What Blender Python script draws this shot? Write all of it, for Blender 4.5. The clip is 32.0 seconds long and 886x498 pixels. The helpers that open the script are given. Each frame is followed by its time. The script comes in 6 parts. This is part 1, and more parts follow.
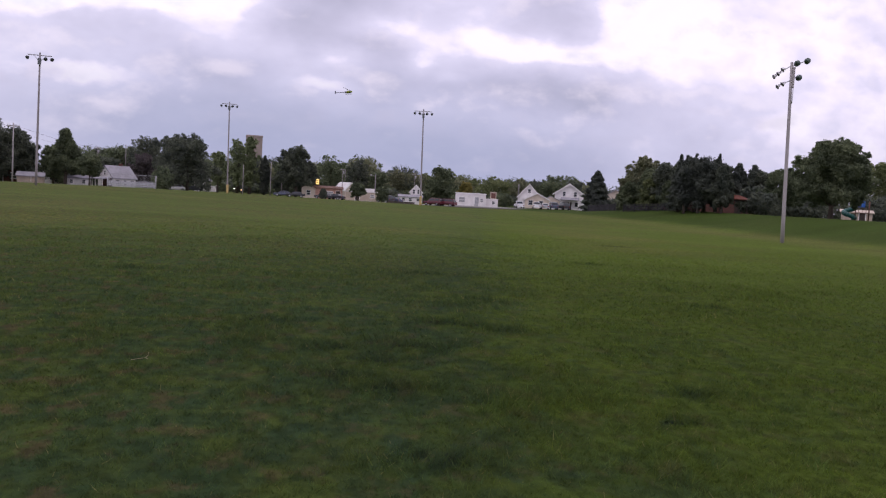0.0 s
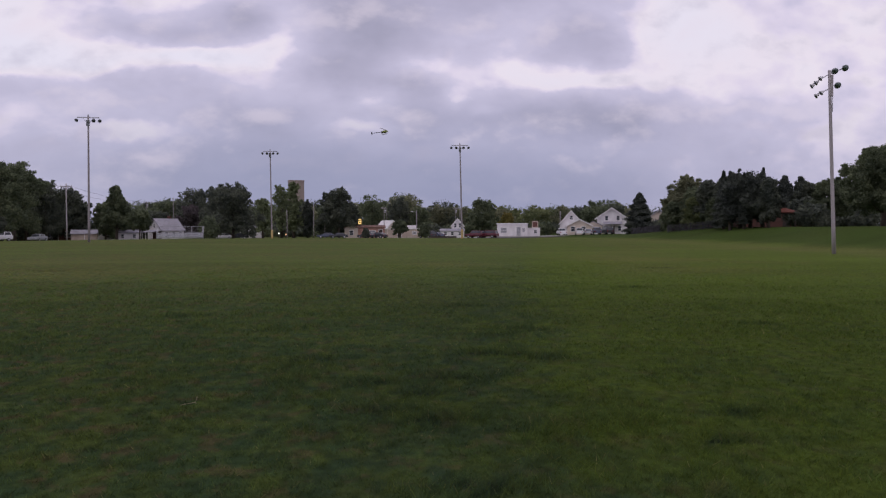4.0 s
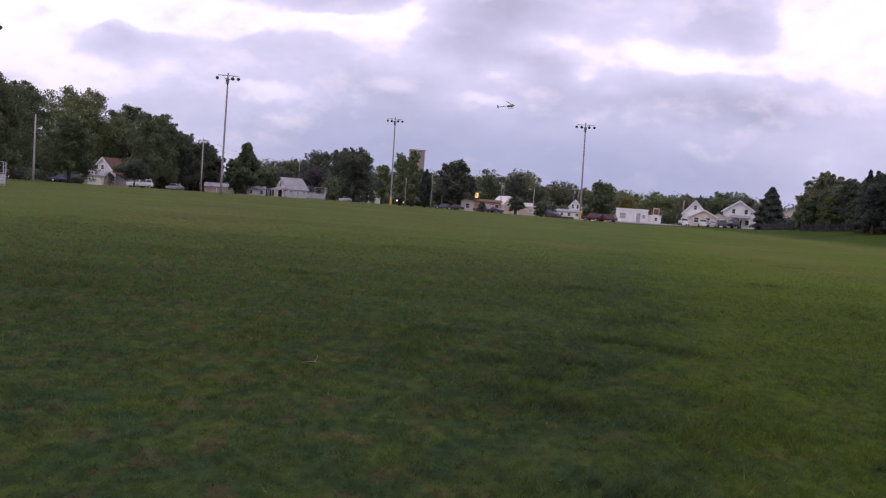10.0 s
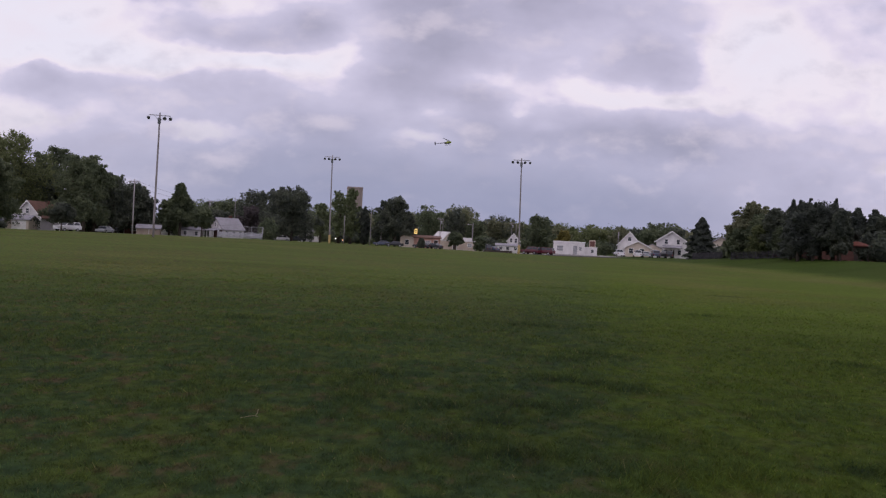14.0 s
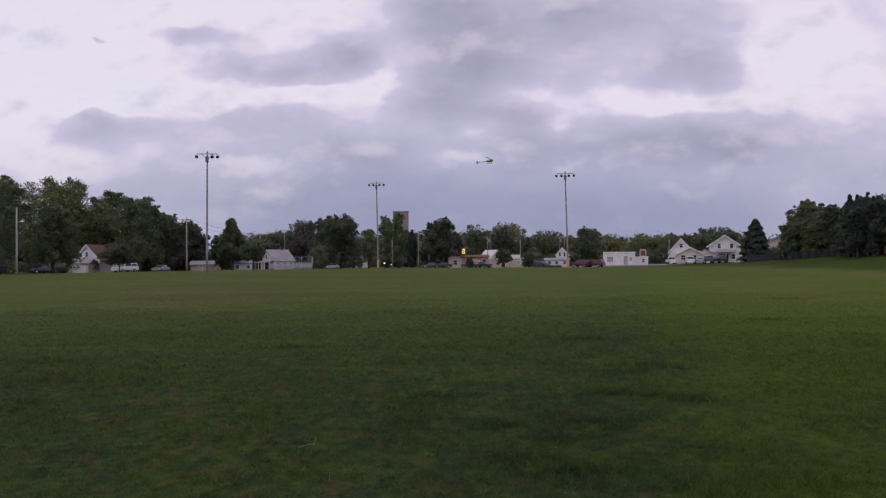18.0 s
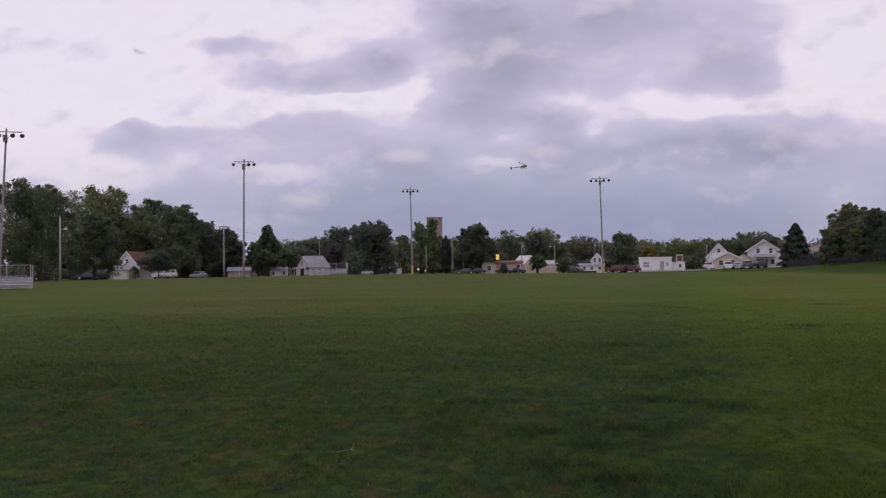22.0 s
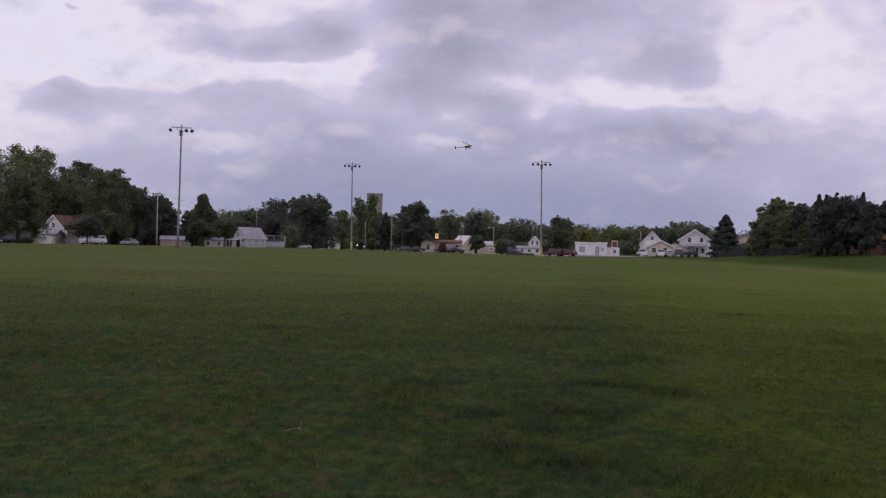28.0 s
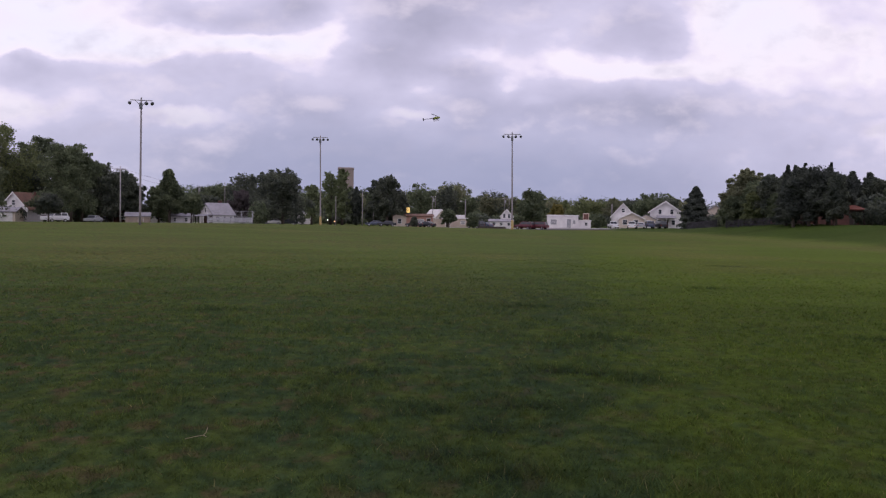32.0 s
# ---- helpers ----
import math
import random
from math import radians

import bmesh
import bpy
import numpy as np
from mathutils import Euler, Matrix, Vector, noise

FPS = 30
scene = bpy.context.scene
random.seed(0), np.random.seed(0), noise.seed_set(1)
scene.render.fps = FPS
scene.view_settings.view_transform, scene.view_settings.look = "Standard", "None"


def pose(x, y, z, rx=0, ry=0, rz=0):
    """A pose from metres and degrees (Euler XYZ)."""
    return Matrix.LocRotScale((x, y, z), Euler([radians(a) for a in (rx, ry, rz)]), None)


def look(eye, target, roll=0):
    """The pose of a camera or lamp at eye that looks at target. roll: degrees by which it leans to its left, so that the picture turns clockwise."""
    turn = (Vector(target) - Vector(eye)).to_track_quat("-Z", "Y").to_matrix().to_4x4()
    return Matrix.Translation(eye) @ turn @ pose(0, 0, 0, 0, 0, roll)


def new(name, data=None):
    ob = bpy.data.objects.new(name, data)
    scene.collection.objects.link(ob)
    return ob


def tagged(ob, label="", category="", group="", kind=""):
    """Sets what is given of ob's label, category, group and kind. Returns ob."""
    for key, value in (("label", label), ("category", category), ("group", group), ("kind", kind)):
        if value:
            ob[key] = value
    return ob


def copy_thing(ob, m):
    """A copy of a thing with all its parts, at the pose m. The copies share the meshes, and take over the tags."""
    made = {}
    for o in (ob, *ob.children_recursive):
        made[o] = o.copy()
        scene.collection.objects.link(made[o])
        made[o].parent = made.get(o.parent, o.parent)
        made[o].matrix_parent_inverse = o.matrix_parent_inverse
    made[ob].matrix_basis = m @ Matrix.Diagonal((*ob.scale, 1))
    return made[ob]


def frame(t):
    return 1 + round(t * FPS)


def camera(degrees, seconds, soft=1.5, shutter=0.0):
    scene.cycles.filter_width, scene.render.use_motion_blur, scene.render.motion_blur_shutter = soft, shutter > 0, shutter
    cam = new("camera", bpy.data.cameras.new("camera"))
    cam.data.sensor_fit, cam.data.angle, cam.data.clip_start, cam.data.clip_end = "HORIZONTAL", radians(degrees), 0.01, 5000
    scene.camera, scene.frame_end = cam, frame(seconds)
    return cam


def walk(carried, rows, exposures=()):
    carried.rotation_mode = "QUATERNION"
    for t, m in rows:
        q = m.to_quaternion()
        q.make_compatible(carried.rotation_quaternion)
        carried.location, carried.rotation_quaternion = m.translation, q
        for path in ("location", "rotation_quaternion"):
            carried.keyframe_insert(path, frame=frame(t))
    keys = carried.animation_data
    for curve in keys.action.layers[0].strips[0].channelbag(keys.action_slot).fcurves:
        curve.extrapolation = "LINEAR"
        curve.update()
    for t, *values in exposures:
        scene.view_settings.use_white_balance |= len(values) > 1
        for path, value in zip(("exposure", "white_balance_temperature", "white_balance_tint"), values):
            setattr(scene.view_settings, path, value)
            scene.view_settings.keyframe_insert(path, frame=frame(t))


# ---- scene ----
cam = camera(60.0, 32.0, 1.25)

# seconds, eye, target, roll
PATH = [
    (0, (0.074, -0.797, 1.704), (1.516, 9.075, 1.029), 3.33),
    (0.5, (0.126, -0.836, 1.699), (1.495, 9.064, 1.336), 2.58),
    (1, (0.143, -0.88, 1.707), (1.437, 9.036, 1.779), 3.13),
    (1.5, (0.149, -0.879, 1.703), (1.399, 9.042, 1.818), 2.87),
    (2, (0.168, -0.866, 1.699), (1.304, 9.069, 1.742), 2.48),
    (2.5, (0.174, -0.891, 1.703), (1.241, 9.052, 1.656), 1.83),
    (3, (0.17, -0.917, 1.702), (1.125, 9.035, 1.502), 0.46),
    (3.5, (0.166, -0.902, 1.698), (1.082, 9.053, 1.466), -0.12),
    (5.5, (0.152, -0.923, 1.697), (0.748, 9.052, 1.333), -0.96),
    (6, (0.152, -0.922, 1.698), (0.703, 9.059, 1.398), -1.58),
    (6.5, (0.153, -0.926, 1.693), (0.661, 9.06, 1.518), -1.59),
    (7, (0.153, -0.94, 1.7), (0.601, 9.049, 1.538), -1.26),
    (7.5, (0.127, -0.904, 1.685), (0.276, 9.091, 1.412), -0.12),
    (8, (0.071, -0.828, 1.667), (-0.156, 9.161, 1.264), 1.45),
    (8.5, (-0.02, -0.786, 1.662), (-0.432, 9.199, 1.305), 2.14),
    (9, (-0.105, -0.928, 1.672), (-1.881, 8.883, 0.9), 4.54),
    (9.5, (-0.082, -0.748, 1.642), (-1.108, 9.176, 0.968), 3.91),
    (10, (-0.03, -0.516, 1.651), (-0.622, 9.447, 1.026), 4.21),
    (10.5, (-0.015, -0.331, 1.654), (-0.404, 9.644, 1.07), 3.82),
    (11, (-0.147, -0.22, 1.688), (0.119, 9.768, 1.265), 4.57),
    (11.5, (-0.178, -0.229, 1.7), (0.286, 9.76, 1.63), 5.58),
    (12, (-0.105, -0.338, 1.713), (0.402, 9.649, 1.768), 2.28),
    (12.5, (-0.066, -0.308, 1.704), (0.427, 9.679, 1.77), 1.21),
    (13, (-0.064, -0.318, 1.697), (0.306, 9.675, 1.687), 1.36),
    (13.5, (-0.086, -0.285, 1.693), (0.095, 9.712, 1.577), 2.63),
    (15.5, (-0.11, -0.253, 1.694), (0.037, 9.746, 1.63), 3.15),
    (16, (-0.104, -0.232, 1.692), (-0.033, 9.768, 1.645), 1.94),
    (16.5, (-0.097, -0.248, 1.692), (-0.192, 9.751, 1.781), 0.85),
    (17, (-0.087, -0.253, 1.694), (-0.324, 9.743, 1.834), 0.04),
    (17.5, (-0.072, -0.268, 1.698), (-0.419, 9.724, 1.884), -0.61),
    (18, (-0.078, -0.264, 1.695), (-0.549, 9.724, 1.831), -0.58),
    (18.5, (-0.075, -0.262, 1.694), (-0.627, 9.723, 1.73), -1.29),
    (19, (-0.08, -0.247, 1.693), (-0.674, 9.735, 1.597), -0.98),
    (19.5, (-0.089, -0.216, 1.687), (-0.638, 9.768, 1.542), -0.34),
    (20, (-0.093, -0.258, 1.691), (-0.682, 9.724, 1.613), 0.25),
    (20.5, (-0.103, -0.273, 1.691), (-0.728, 9.708, 1.631), 0.77),
    (21, (-0.102, -0.282, 1.691), (-0.725, 9.698, 1.588), 0.53),
    (21.5, (-0.102, -0.289, 1.701), (-0.899, 9.679, 1.769), -0.46),
    (22, (-0.104, -0.281, 1.698), (-1.013, 9.676, 1.915), -0.73),
    (22.5, (-0.105, -0.259, 1.696), (-1.122, 9.682, 2.073), -1.10),
    (23, (-0.093, -0.26, 1.697), (-1.155, 9.679, 2.008), -1.41),
    (23.5, (-0.095, -0.297, 1.706), (-1.208, 9.638, 1.936), -0.97),
    (24, (-0.105, -0.282, 1.703), (-1.285, 9.647, 1.853), -1.02),
    (24.5, (-0.113, -0.288, 1.707), (-1.405, 9.627, 1.876), -0.90),
    (26.5, (-0.182, -0.26, 1.703), (-1.14, 9.694, 1.704), 4.19),
    (27, (-0.222, -0.253, 1.695), (-0.839, 9.728, 1.688), 3.13),
    (27.5, (-0.275, -0.243, 1.705), (-0.612, 9.751, 1.683), 1.54),
    (28, (-0.28, -0.164, 1.708), (-0.389, 9.835, 1.643), 1.51),
    (28.5, (-0.182, -0.069, 1.711), (-0.248, 9.931, 1.716), 1.82),
    (29, (-0.088, 0.019, 1.7), (-0.082, 10.019, 1.618), 1.46),
    (29.5, (-0.05, 0.111, 1.716), (0.307, 10.1, 1.418), -0.10),
    (30, (-0.064, 0.289, 1.724), (0.556, 10.264, 1.391), -1.42),
    (30.5, (-0.145, 0.423, 1.729), (0.614, 10.392, 1.529), -0.65),
    (31, (-0.142, 0.343, 1.774), (0.65, 10.304, 1.369), -0.35),
    (31.5, (-0.095, 0.632, 1.714), (0.469, 10.607, 1.29), 0.71),
    (32, (0.043, 0.834, 1.705), (0.292, 10.823, 1.309), 0.98),
]
EXPOSURES = [(0.0, 0.48, 6560, 9), (1.0, 0.28, 6640, 3), (2.0, 0.1, 6480, 10), (3.0, 0.03, 6480, 10), (6.0, 0.22, 6620, 7), (8.0, 0.25, 6480, 10), (9.0, 0.46, 6420, 13), (10.5, 0.51, 6440, 13), (11.2, 0.4, 6450, 10), (12.0, 0.17, 6600, 9), (13.0, 0.12, 6580, 8), (15.8, 0.16, 6600, 9), (17.0, 0.14, 6620, 8), (18.0, 0.05, 6500, 9), (19.0, 0.08, 6350, 11), (20.0, 0.14, 6540, 10), (22.0, 0.08, 6600, 8), (23.0, -0.03, 6520, 10), (24.5, 0.0, 6500, 11), (27.0, 0.03, 6440, 11), (29.0, 0.03, 6500, 10), (30.0, 0.16, 6560, 10), (31.0, 0.22, 6520, 11), (32.0, 0.30, 6500, 10)]
walk(cam, [(t, look(eye, target, roll)) for t, eye, target, roll in PATH], EXPOSURES)


# ---- world, sun ----
def math_node(tree, op, a, b=None, c=None, clamp=False):
    n = tree.nodes.new("ShaderNodeMath")
    n.operation, n.use_clamp = op, clamp
    for i, v in enumerate((a, b, c)):
        if v is None:
            continue
        if isinstance(v, (int, float)):
            n.inputs[i].default_value = v
        else:
            tree.links.new(v, n.inputs[i])
    return n.outputs[0]


def mix_node(tree, fac, a, b, mode="MIX"):
    n = tree.nodes.new("ShaderNodeMix")
    n.data_type, n.blend_type = "RGBA", mode
    n.clamp_factor = True
    for slot, v in ((0, fac), (6, a), (7, b)):
        if isinstance(v, (int, float)):
            n.inputs[slot].default_value = v
        elif isinstance(v, tuple):
            n.inputs[slot].default_value = (*v, 1.0)
        else:
            tree.links.new(v, n.inputs[slot])
    return n.outputs[2]


def smooth_node(tree, v, lo, hi, a=0.0, b=1.0):
    n = tree.nodes.new("ShaderNodeMapRange")
    n.interpolation_type = "SMOOTHSTEP"
    tree.links.new(v, n.inputs[0])
    for i, value in enumerate((lo, hi, a, b)):
        n.inputs[i + 1].default_value = value
    return n.outputs[0]


def noise_node(tree, vector, scale, detail=4.0, rough=0.55, distortion=0.0):
    n = tree.nodes.new("ShaderNodeTexNoise")
    n.inputs["Scale"].default_value, n.inputs["Detail"].default_value = scale, detail
    n.inputs["Roughness"].default_value, n.inputs["Distortion"].default_value = rough, distortion
    if vector is not None:
        tree.links.new(vector, n.inputs["Vector"])
    return n.outputs


world = bpy.data.worlds.new("dusk_sky")
scene.world = world
world.use_nodes = True
wt = world.node_tree
wt.nodes.clear()
geo = wt.nodes.new("ShaderNodeTexCoord")
sep = wt.nodes.new("ShaderNodeSeparateXYZ")
wt.links.new(geo.outputs["Generated"], sep.inputs[0])
dx, dy, dz = sep.outputs
# The cloud layer: the way to the sky met with a flat sheet high above.
lift = math_node(wt, "ADD", math_node(wt, "MAXIMUM", dz, 0.0), 0.16)
sheet = wt.nodes.new("ShaderNodeCombineXYZ")
wt.links.new(math_node(wt, "DIVIDE", dx, lift), sheet.inputs[0])
wt.links.new(math_node(wt, "DIVIDE", dy, lift), sheet.inputs[1])
flat = math_node(wt, "MAXIMUM", math_node(wt, "ABSOLUTE", dy), 0.05)
u0 = math_node(wt, "DIVIDE", dx, flat)
v0 = math_node(wt, "DIVIDE", dz, flat)
cw = wt.nodes.new("ShaderNodeCombineXYZ")
wt.links.new(u0, cw.inputs[0])
wt.links.new(math_node(wt, "MULTIPLY", v0, 1.7), cw.inputs[1])
wt.links.new(dy, cw.inputs[2])
warp = noise_node(wt, cw.outputs[0], 6.5, 6.0, 0.52)
wsep = wt.nodes.new("ShaderNodeSeparateColor")
wt.links.new(warp[1], wsep.inputs[0])
u = math_node(wt, "ADD", u0, math_node(wt, "MULTIPLY", math_node(wt, "SUBTRACT", wsep.outputs[0], 0.5), 0.14))
v = math_node(wt, "ADD", v0, math_node(wt, "MULTIPLY", math_node(wt, "SUBTRACT", wsep.outputs[1], 0.5), 0.07))


def bank_of_cloud(u1, v1, su, sv, amp):
    """A soft heap of cloud round one way to the sky."""
    a = math_node(wt, "DIVIDE", math_node(wt, "SUBTRACT", u, u1), su)
    b = math_node(wt, "DIVIDE", math_node(wt, "SUBTRACT", v, v1), sv)
    r = math_node(wt, "ADD", math_node(wt, "MULTIPLY", a, a), math_node(wt, "MULTIPLY", b, b))
    return math_node(wt, "MULTIPLY", math_node(wt, "EXPONENT", math_node(wt, "MULTIPLY", r, -1.0)), amp)


# Across, up, width, height, thickness.
BRIGHT_OPENINGS = (
    (-0.627, 0.299, 0.191, 0.088, -0.85),
    (-0.455, 0.223, 0.125, 0.025, -0.85),
    (-0.219, 0.219, 0.081, 0.013, -0.85),
    (-0.678, 0.158, 0.088, 0.029, -0.35),
    (0.421, 0.264, 0.088, 0.066, -0.6),
    (-0.317, 0.359, 0.110, 0.037, -0.65),
    (0.071, 0.203, 0.074, 0.024, -0.45),
    (0.227, 0.203, 0.066, 0.016, -0.22),
    (-0.030, 0.135, 0.062, 0.010, -0.50),
    (0.185, 0.196, 0.065, 0.022, -0.28),
    (0.391, 0.184, 0.081, 0.018, -0.05),
    (-0.135, 0.235, 0.037, 0.022, -0.4),
    (-0.558, 0.509, 0.184, 0.059, -0.3),
    (0.109, 0.171, 0.024, 0.013, -0.50),
    (0.309, 0.194, 0.044, 0.009, -0.1),
    (-0.010, 0.166, 0.031, 0.010, -0.45),
    (0.150, 0.158, 0.022, 0.007, -0.3),
    (0.264, 0.204, 0.052, 0.011, -0.22),
    (-0.339, 0.207, 0.044, 0.010, -0.35),
    (-0.300, 0.118, 0.085, 0.008, -0.40),
)
HIGH_CLOUDS = (
    (0.117, 0.307, 0.155, 0.055, 0.85),
    (0.298, 0.242, 0.085, 0.024, 0.52),
    (-0.008, 0.244, 0.066, 0.059, 0.7),
    (-0.043, 0.320, 0.066, 0.037, 0.6),
    (-0.272, 0.259, 0.096, 0.027, 0.62),
    (-0.398, 0.304, 0.052, 0.015, 0.7),
    (-0.172, 0.281, 0.044, 0.018, 0.6),
    (-0.509, 0.302, 0.010, 0.008, 0.7),
    (-0.478, 0.181, 0.085, 0.022, 0.58),
    (-0.290, 0.172, 0.088, 0.033, 0.5),
    (0.055, 0.158, 0.074, 0.028, 0.45),
    (-0.159, 0.487, 0.221, 0.059, 0.4),
    (0.244, 0.479, 0.221, 0.066, 0.5),
    (0.209, 0.166, 0.110, 0.031, 0.55),
    (0.337, 0.161, 0.081, 0.028, 0.5),
    (0.054, 0.187, 0.044, 0.015, 0.3),
    (0.117, 0.212, 0.088, 0.025, 0.4),
    (0.006, 0.181, 0.044, 0.018, 0.25),
    (-0.037, 0.204, 0.055, 0.021, 0.35),
    (0.050, 0.191, 0.037, 0.013, 0.2),
)
PALE_VEIL = ((0.520, 0.100, 0.150, 0.035, 0.20), (0.300, 0.270, 0.060, 0.020, 0.25), (-0.520, 0.195, 0.050, 0.014, 0.25))
LOW_BANKS = (
    (-0.167, 0.139, 0.140, 0.037, 0.5),
    (0.197, 0.135, 0.169, 0.022, 0.55),
    (0.356, 0.141, 0.096, 0.029, 0.45),
    (-0.072, 0.072, 0.309, 0.035, 0.8),
    (-0.441, 0.087, 0.169, 0.031, 0.4),
    (0.298, 0.056, 0.184, 0.031, 0.45),
)

total = None
for spec in BRIGHT_OPENINGS + HIGH_CLOUDS + PALE_VEIL + LOW_BANKS:
    one = bank_of_cloud(*spec)
    total = one if total is None else math_node(wt, "ADD", total, one)
# Heaped detail: strong in and round the clouds, faint in the clear openings.
bulk = smooth_node(wt, total, -0.45, 0.10, 0.16, 1.0)
above = wt.nodes.new("ShaderNodeCombineXYZ")
wt.links.new(math_node(wt, "ADD", u0, -0.012), above.inputs[0])
wt.links.new(math_node(wt, "MULTIPLY_ADD", v0, 1.7, 0.035), above.inputs[1])
wt.links.new(dy, above.inputs[2])
fine = noise_node(wt, cw.outputs[0], 8.5, 7.0, 0.52)[0]
lit = noise_node(wt, above.outputs[0], 8.5, 7.0, 0.52)[0]
broad = noise_node(wt, sheet.outputs[0], 0.55, 5.0, 0.6)[0]
puff = wt.nodes.new("ShaderNodeTexVoronoi")
puff.feature = "SMOOTH_F1"
puff.inputs["Scale"].default_value, puff.inputs["Detail"].default_value = 17.0, 2.0
wt.links.new(cw.outputs[0], puff.inputs["Vector"])
grain = math_node(wt, "MULTIPLY", math_node(wt, "SUBTRACT", fine, 0.5), 1.35)
grain = math_node(wt, "ADD", grain, math_node(wt, "MULTIPLY", math_node(wt, "SUBTRACT", 0.42, puff.outputs["Distance"]), 0.30))
dense = math_node(wt, "ADD", total, math_node(wt, "MULTIPLY", grain, bulk))
dense = math_node(wt, "ADD", dense, math_node(wt, "MULTIPLY", math_node(wt, "SUBTRACT", broad, 0.5), 0.3))
shade = wt.nodes.new("ShaderNodeValToRGB")
wt.links.new(math_node(wt, "MULTIPLY_ADD", dense, 0.52, 0.48), shade.inputs[0])
stops = shade.color_ramp
for at, colour in ((1.0, (0.345, 0.328, 0.452)), (0.15, (0.742, 0.703, 0.825)), (0.37, (0.765, 0.695, 0.800)), (0.44, (0.672, 0.607, 0.762)), (0.51, (0.550, 0.513, 0.680)), (0.72, (0.455, 0.427, 0.580))):
    e = stops.elements[1] if at == 1.0 else stops.elements.new(at)
    e.color = (*colour, 1)
stops.elements[0].color = (0.735, 0.700, 0.825, 1)
low = smooth_node(wt, v0, 0.02, 0.21, 1.0, 0.0)
blue = math_node(wt, "MULTIPLY", low, smooth_node(wt, math_node(wt, "ABSOLUTE", u0), 0.12, 0.62, 0.90, 0.35))
cover = mix_node(wt, blue, shade.outputs[0], (0.250, 0.270, 0.425))
# Upper sides of the heaps catch the pink evening light, their undersides stay grey.
slope = math_node(wt, "MULTIPLY", math_node(wt, "SUBTRACT", fine, lit), smooth_node(wt, v0, 0.03, 0.12, 0.35, 1.0))
cover = mix_node(wt, math_node(wt, "MULTIPLY", smooth_node(wt, slope, 0.0, 0.22), 0.42), cover, (0.74, 0.655, 0.765))
cover = mix_node(wt, math_node(wt, "MULTIPLY", smooth_node(wt, slope, 0.0, -0.24), 0.38), cover, (0.375, 0.352, 0.482))
sky = wt.nodes.new("ShaderNodeTexSky")
sky.sky_type, sky.sun_disc = "NISHITA", False
sky.sun_elevation, sky.sun_rotation = radians(9), radians(150)
cover = mix_node(wt, 0.004, cover, sky.outputs[0])
bg = wt.nodes.new("ShaderNodeBackground")
bg.inputs[1].default_value = 1.0
wt.links.new(cover, bg.inputs[0])
wo = wt.nodes.new("ShaderNodeOutputWorld")
wt.links.new(bg.outputs[0], wo.inputs[0])

sun = new("sun", bpy.data.lights.new("sun", "SUN"))
sun.data.energy, sun.data.angle, sun.data.color = 0.5, radians(60), (1.0, 0.92, 0.95)
sun.matrix_world = look((0, 0, 50), (14, 24, 0))


# ---- materials ----
def material(name, base, other=None, scale=4.0, rough=0.7, metal=0.0, bump=0.0, fine=40.0, each=0.0, spec=0.3, stretch=(1, 1, 1)):
    """A painted or raw surface: two colours mixed by noise at two scales, with fine relief."""
    m = bpy.data.materials.new(name)
    m.use_nodes = True
    t = m.node_tree
    b = t.nodes["Principled BSDF"]
    tc = t.nodes.new("ShaderNodeTexCoord")
    mp = t.nodes.new("ShaderNodeMapping")
    mp.inputs["Scale"].default_value = stretch
    t.links.new(tc.outputs["Object"], mp.inputs[0])
    other = other or tuple(c * 0.7 for c in base)
    n1 = noise_node(t, mp.outputs[0], scale, 5.0)[0]
    n2 = noise_node(t, mp.outputs[0], fine, 3.0)[0]
    fac = math_node(t, "ADD", smooth_node(t, n1, 0.35, 0.68, 0.0, 0.75), math_node(t, "MULTIPLY", math_node(t, "SUBTRACT", n2, 0.5), 0.6), clamp=True)
    col = mix_node(t, fac, base, other)
    if each:
        info = t.nodes.new("ShaderNodeObjectInfo")
        h = t.nodes.new("ShaderNodeHueSaturation")
        t.links.new(col, h.inputs["Color"])
        t.links.new(math_node(t, "ADD", math_node(t, "MULTIPLY", info.outputs["Random"], 2 * each), 1 - each), h.inputs["Value"])
        col = h.outputs[0]
    t.links.new(col, b.inputs["Base Color"])
    b.inputs["Roughness"].default_value, b.inputs["Metallic"].default_value = rough, metal
    b.inputs["Specular IOR Level"].default_value = spec
    if bump:
        bn = t.nodes.new("ShaderNodeBump")
        bn.inputs["Strength"].default_value, bn.inputs["Distance"].default_value = 0.6, bump
        t.links.new(n2, bn.inputs["Height"])
        t.links.new(bn.outputs[0], b.inputs["Normal"])
    return m


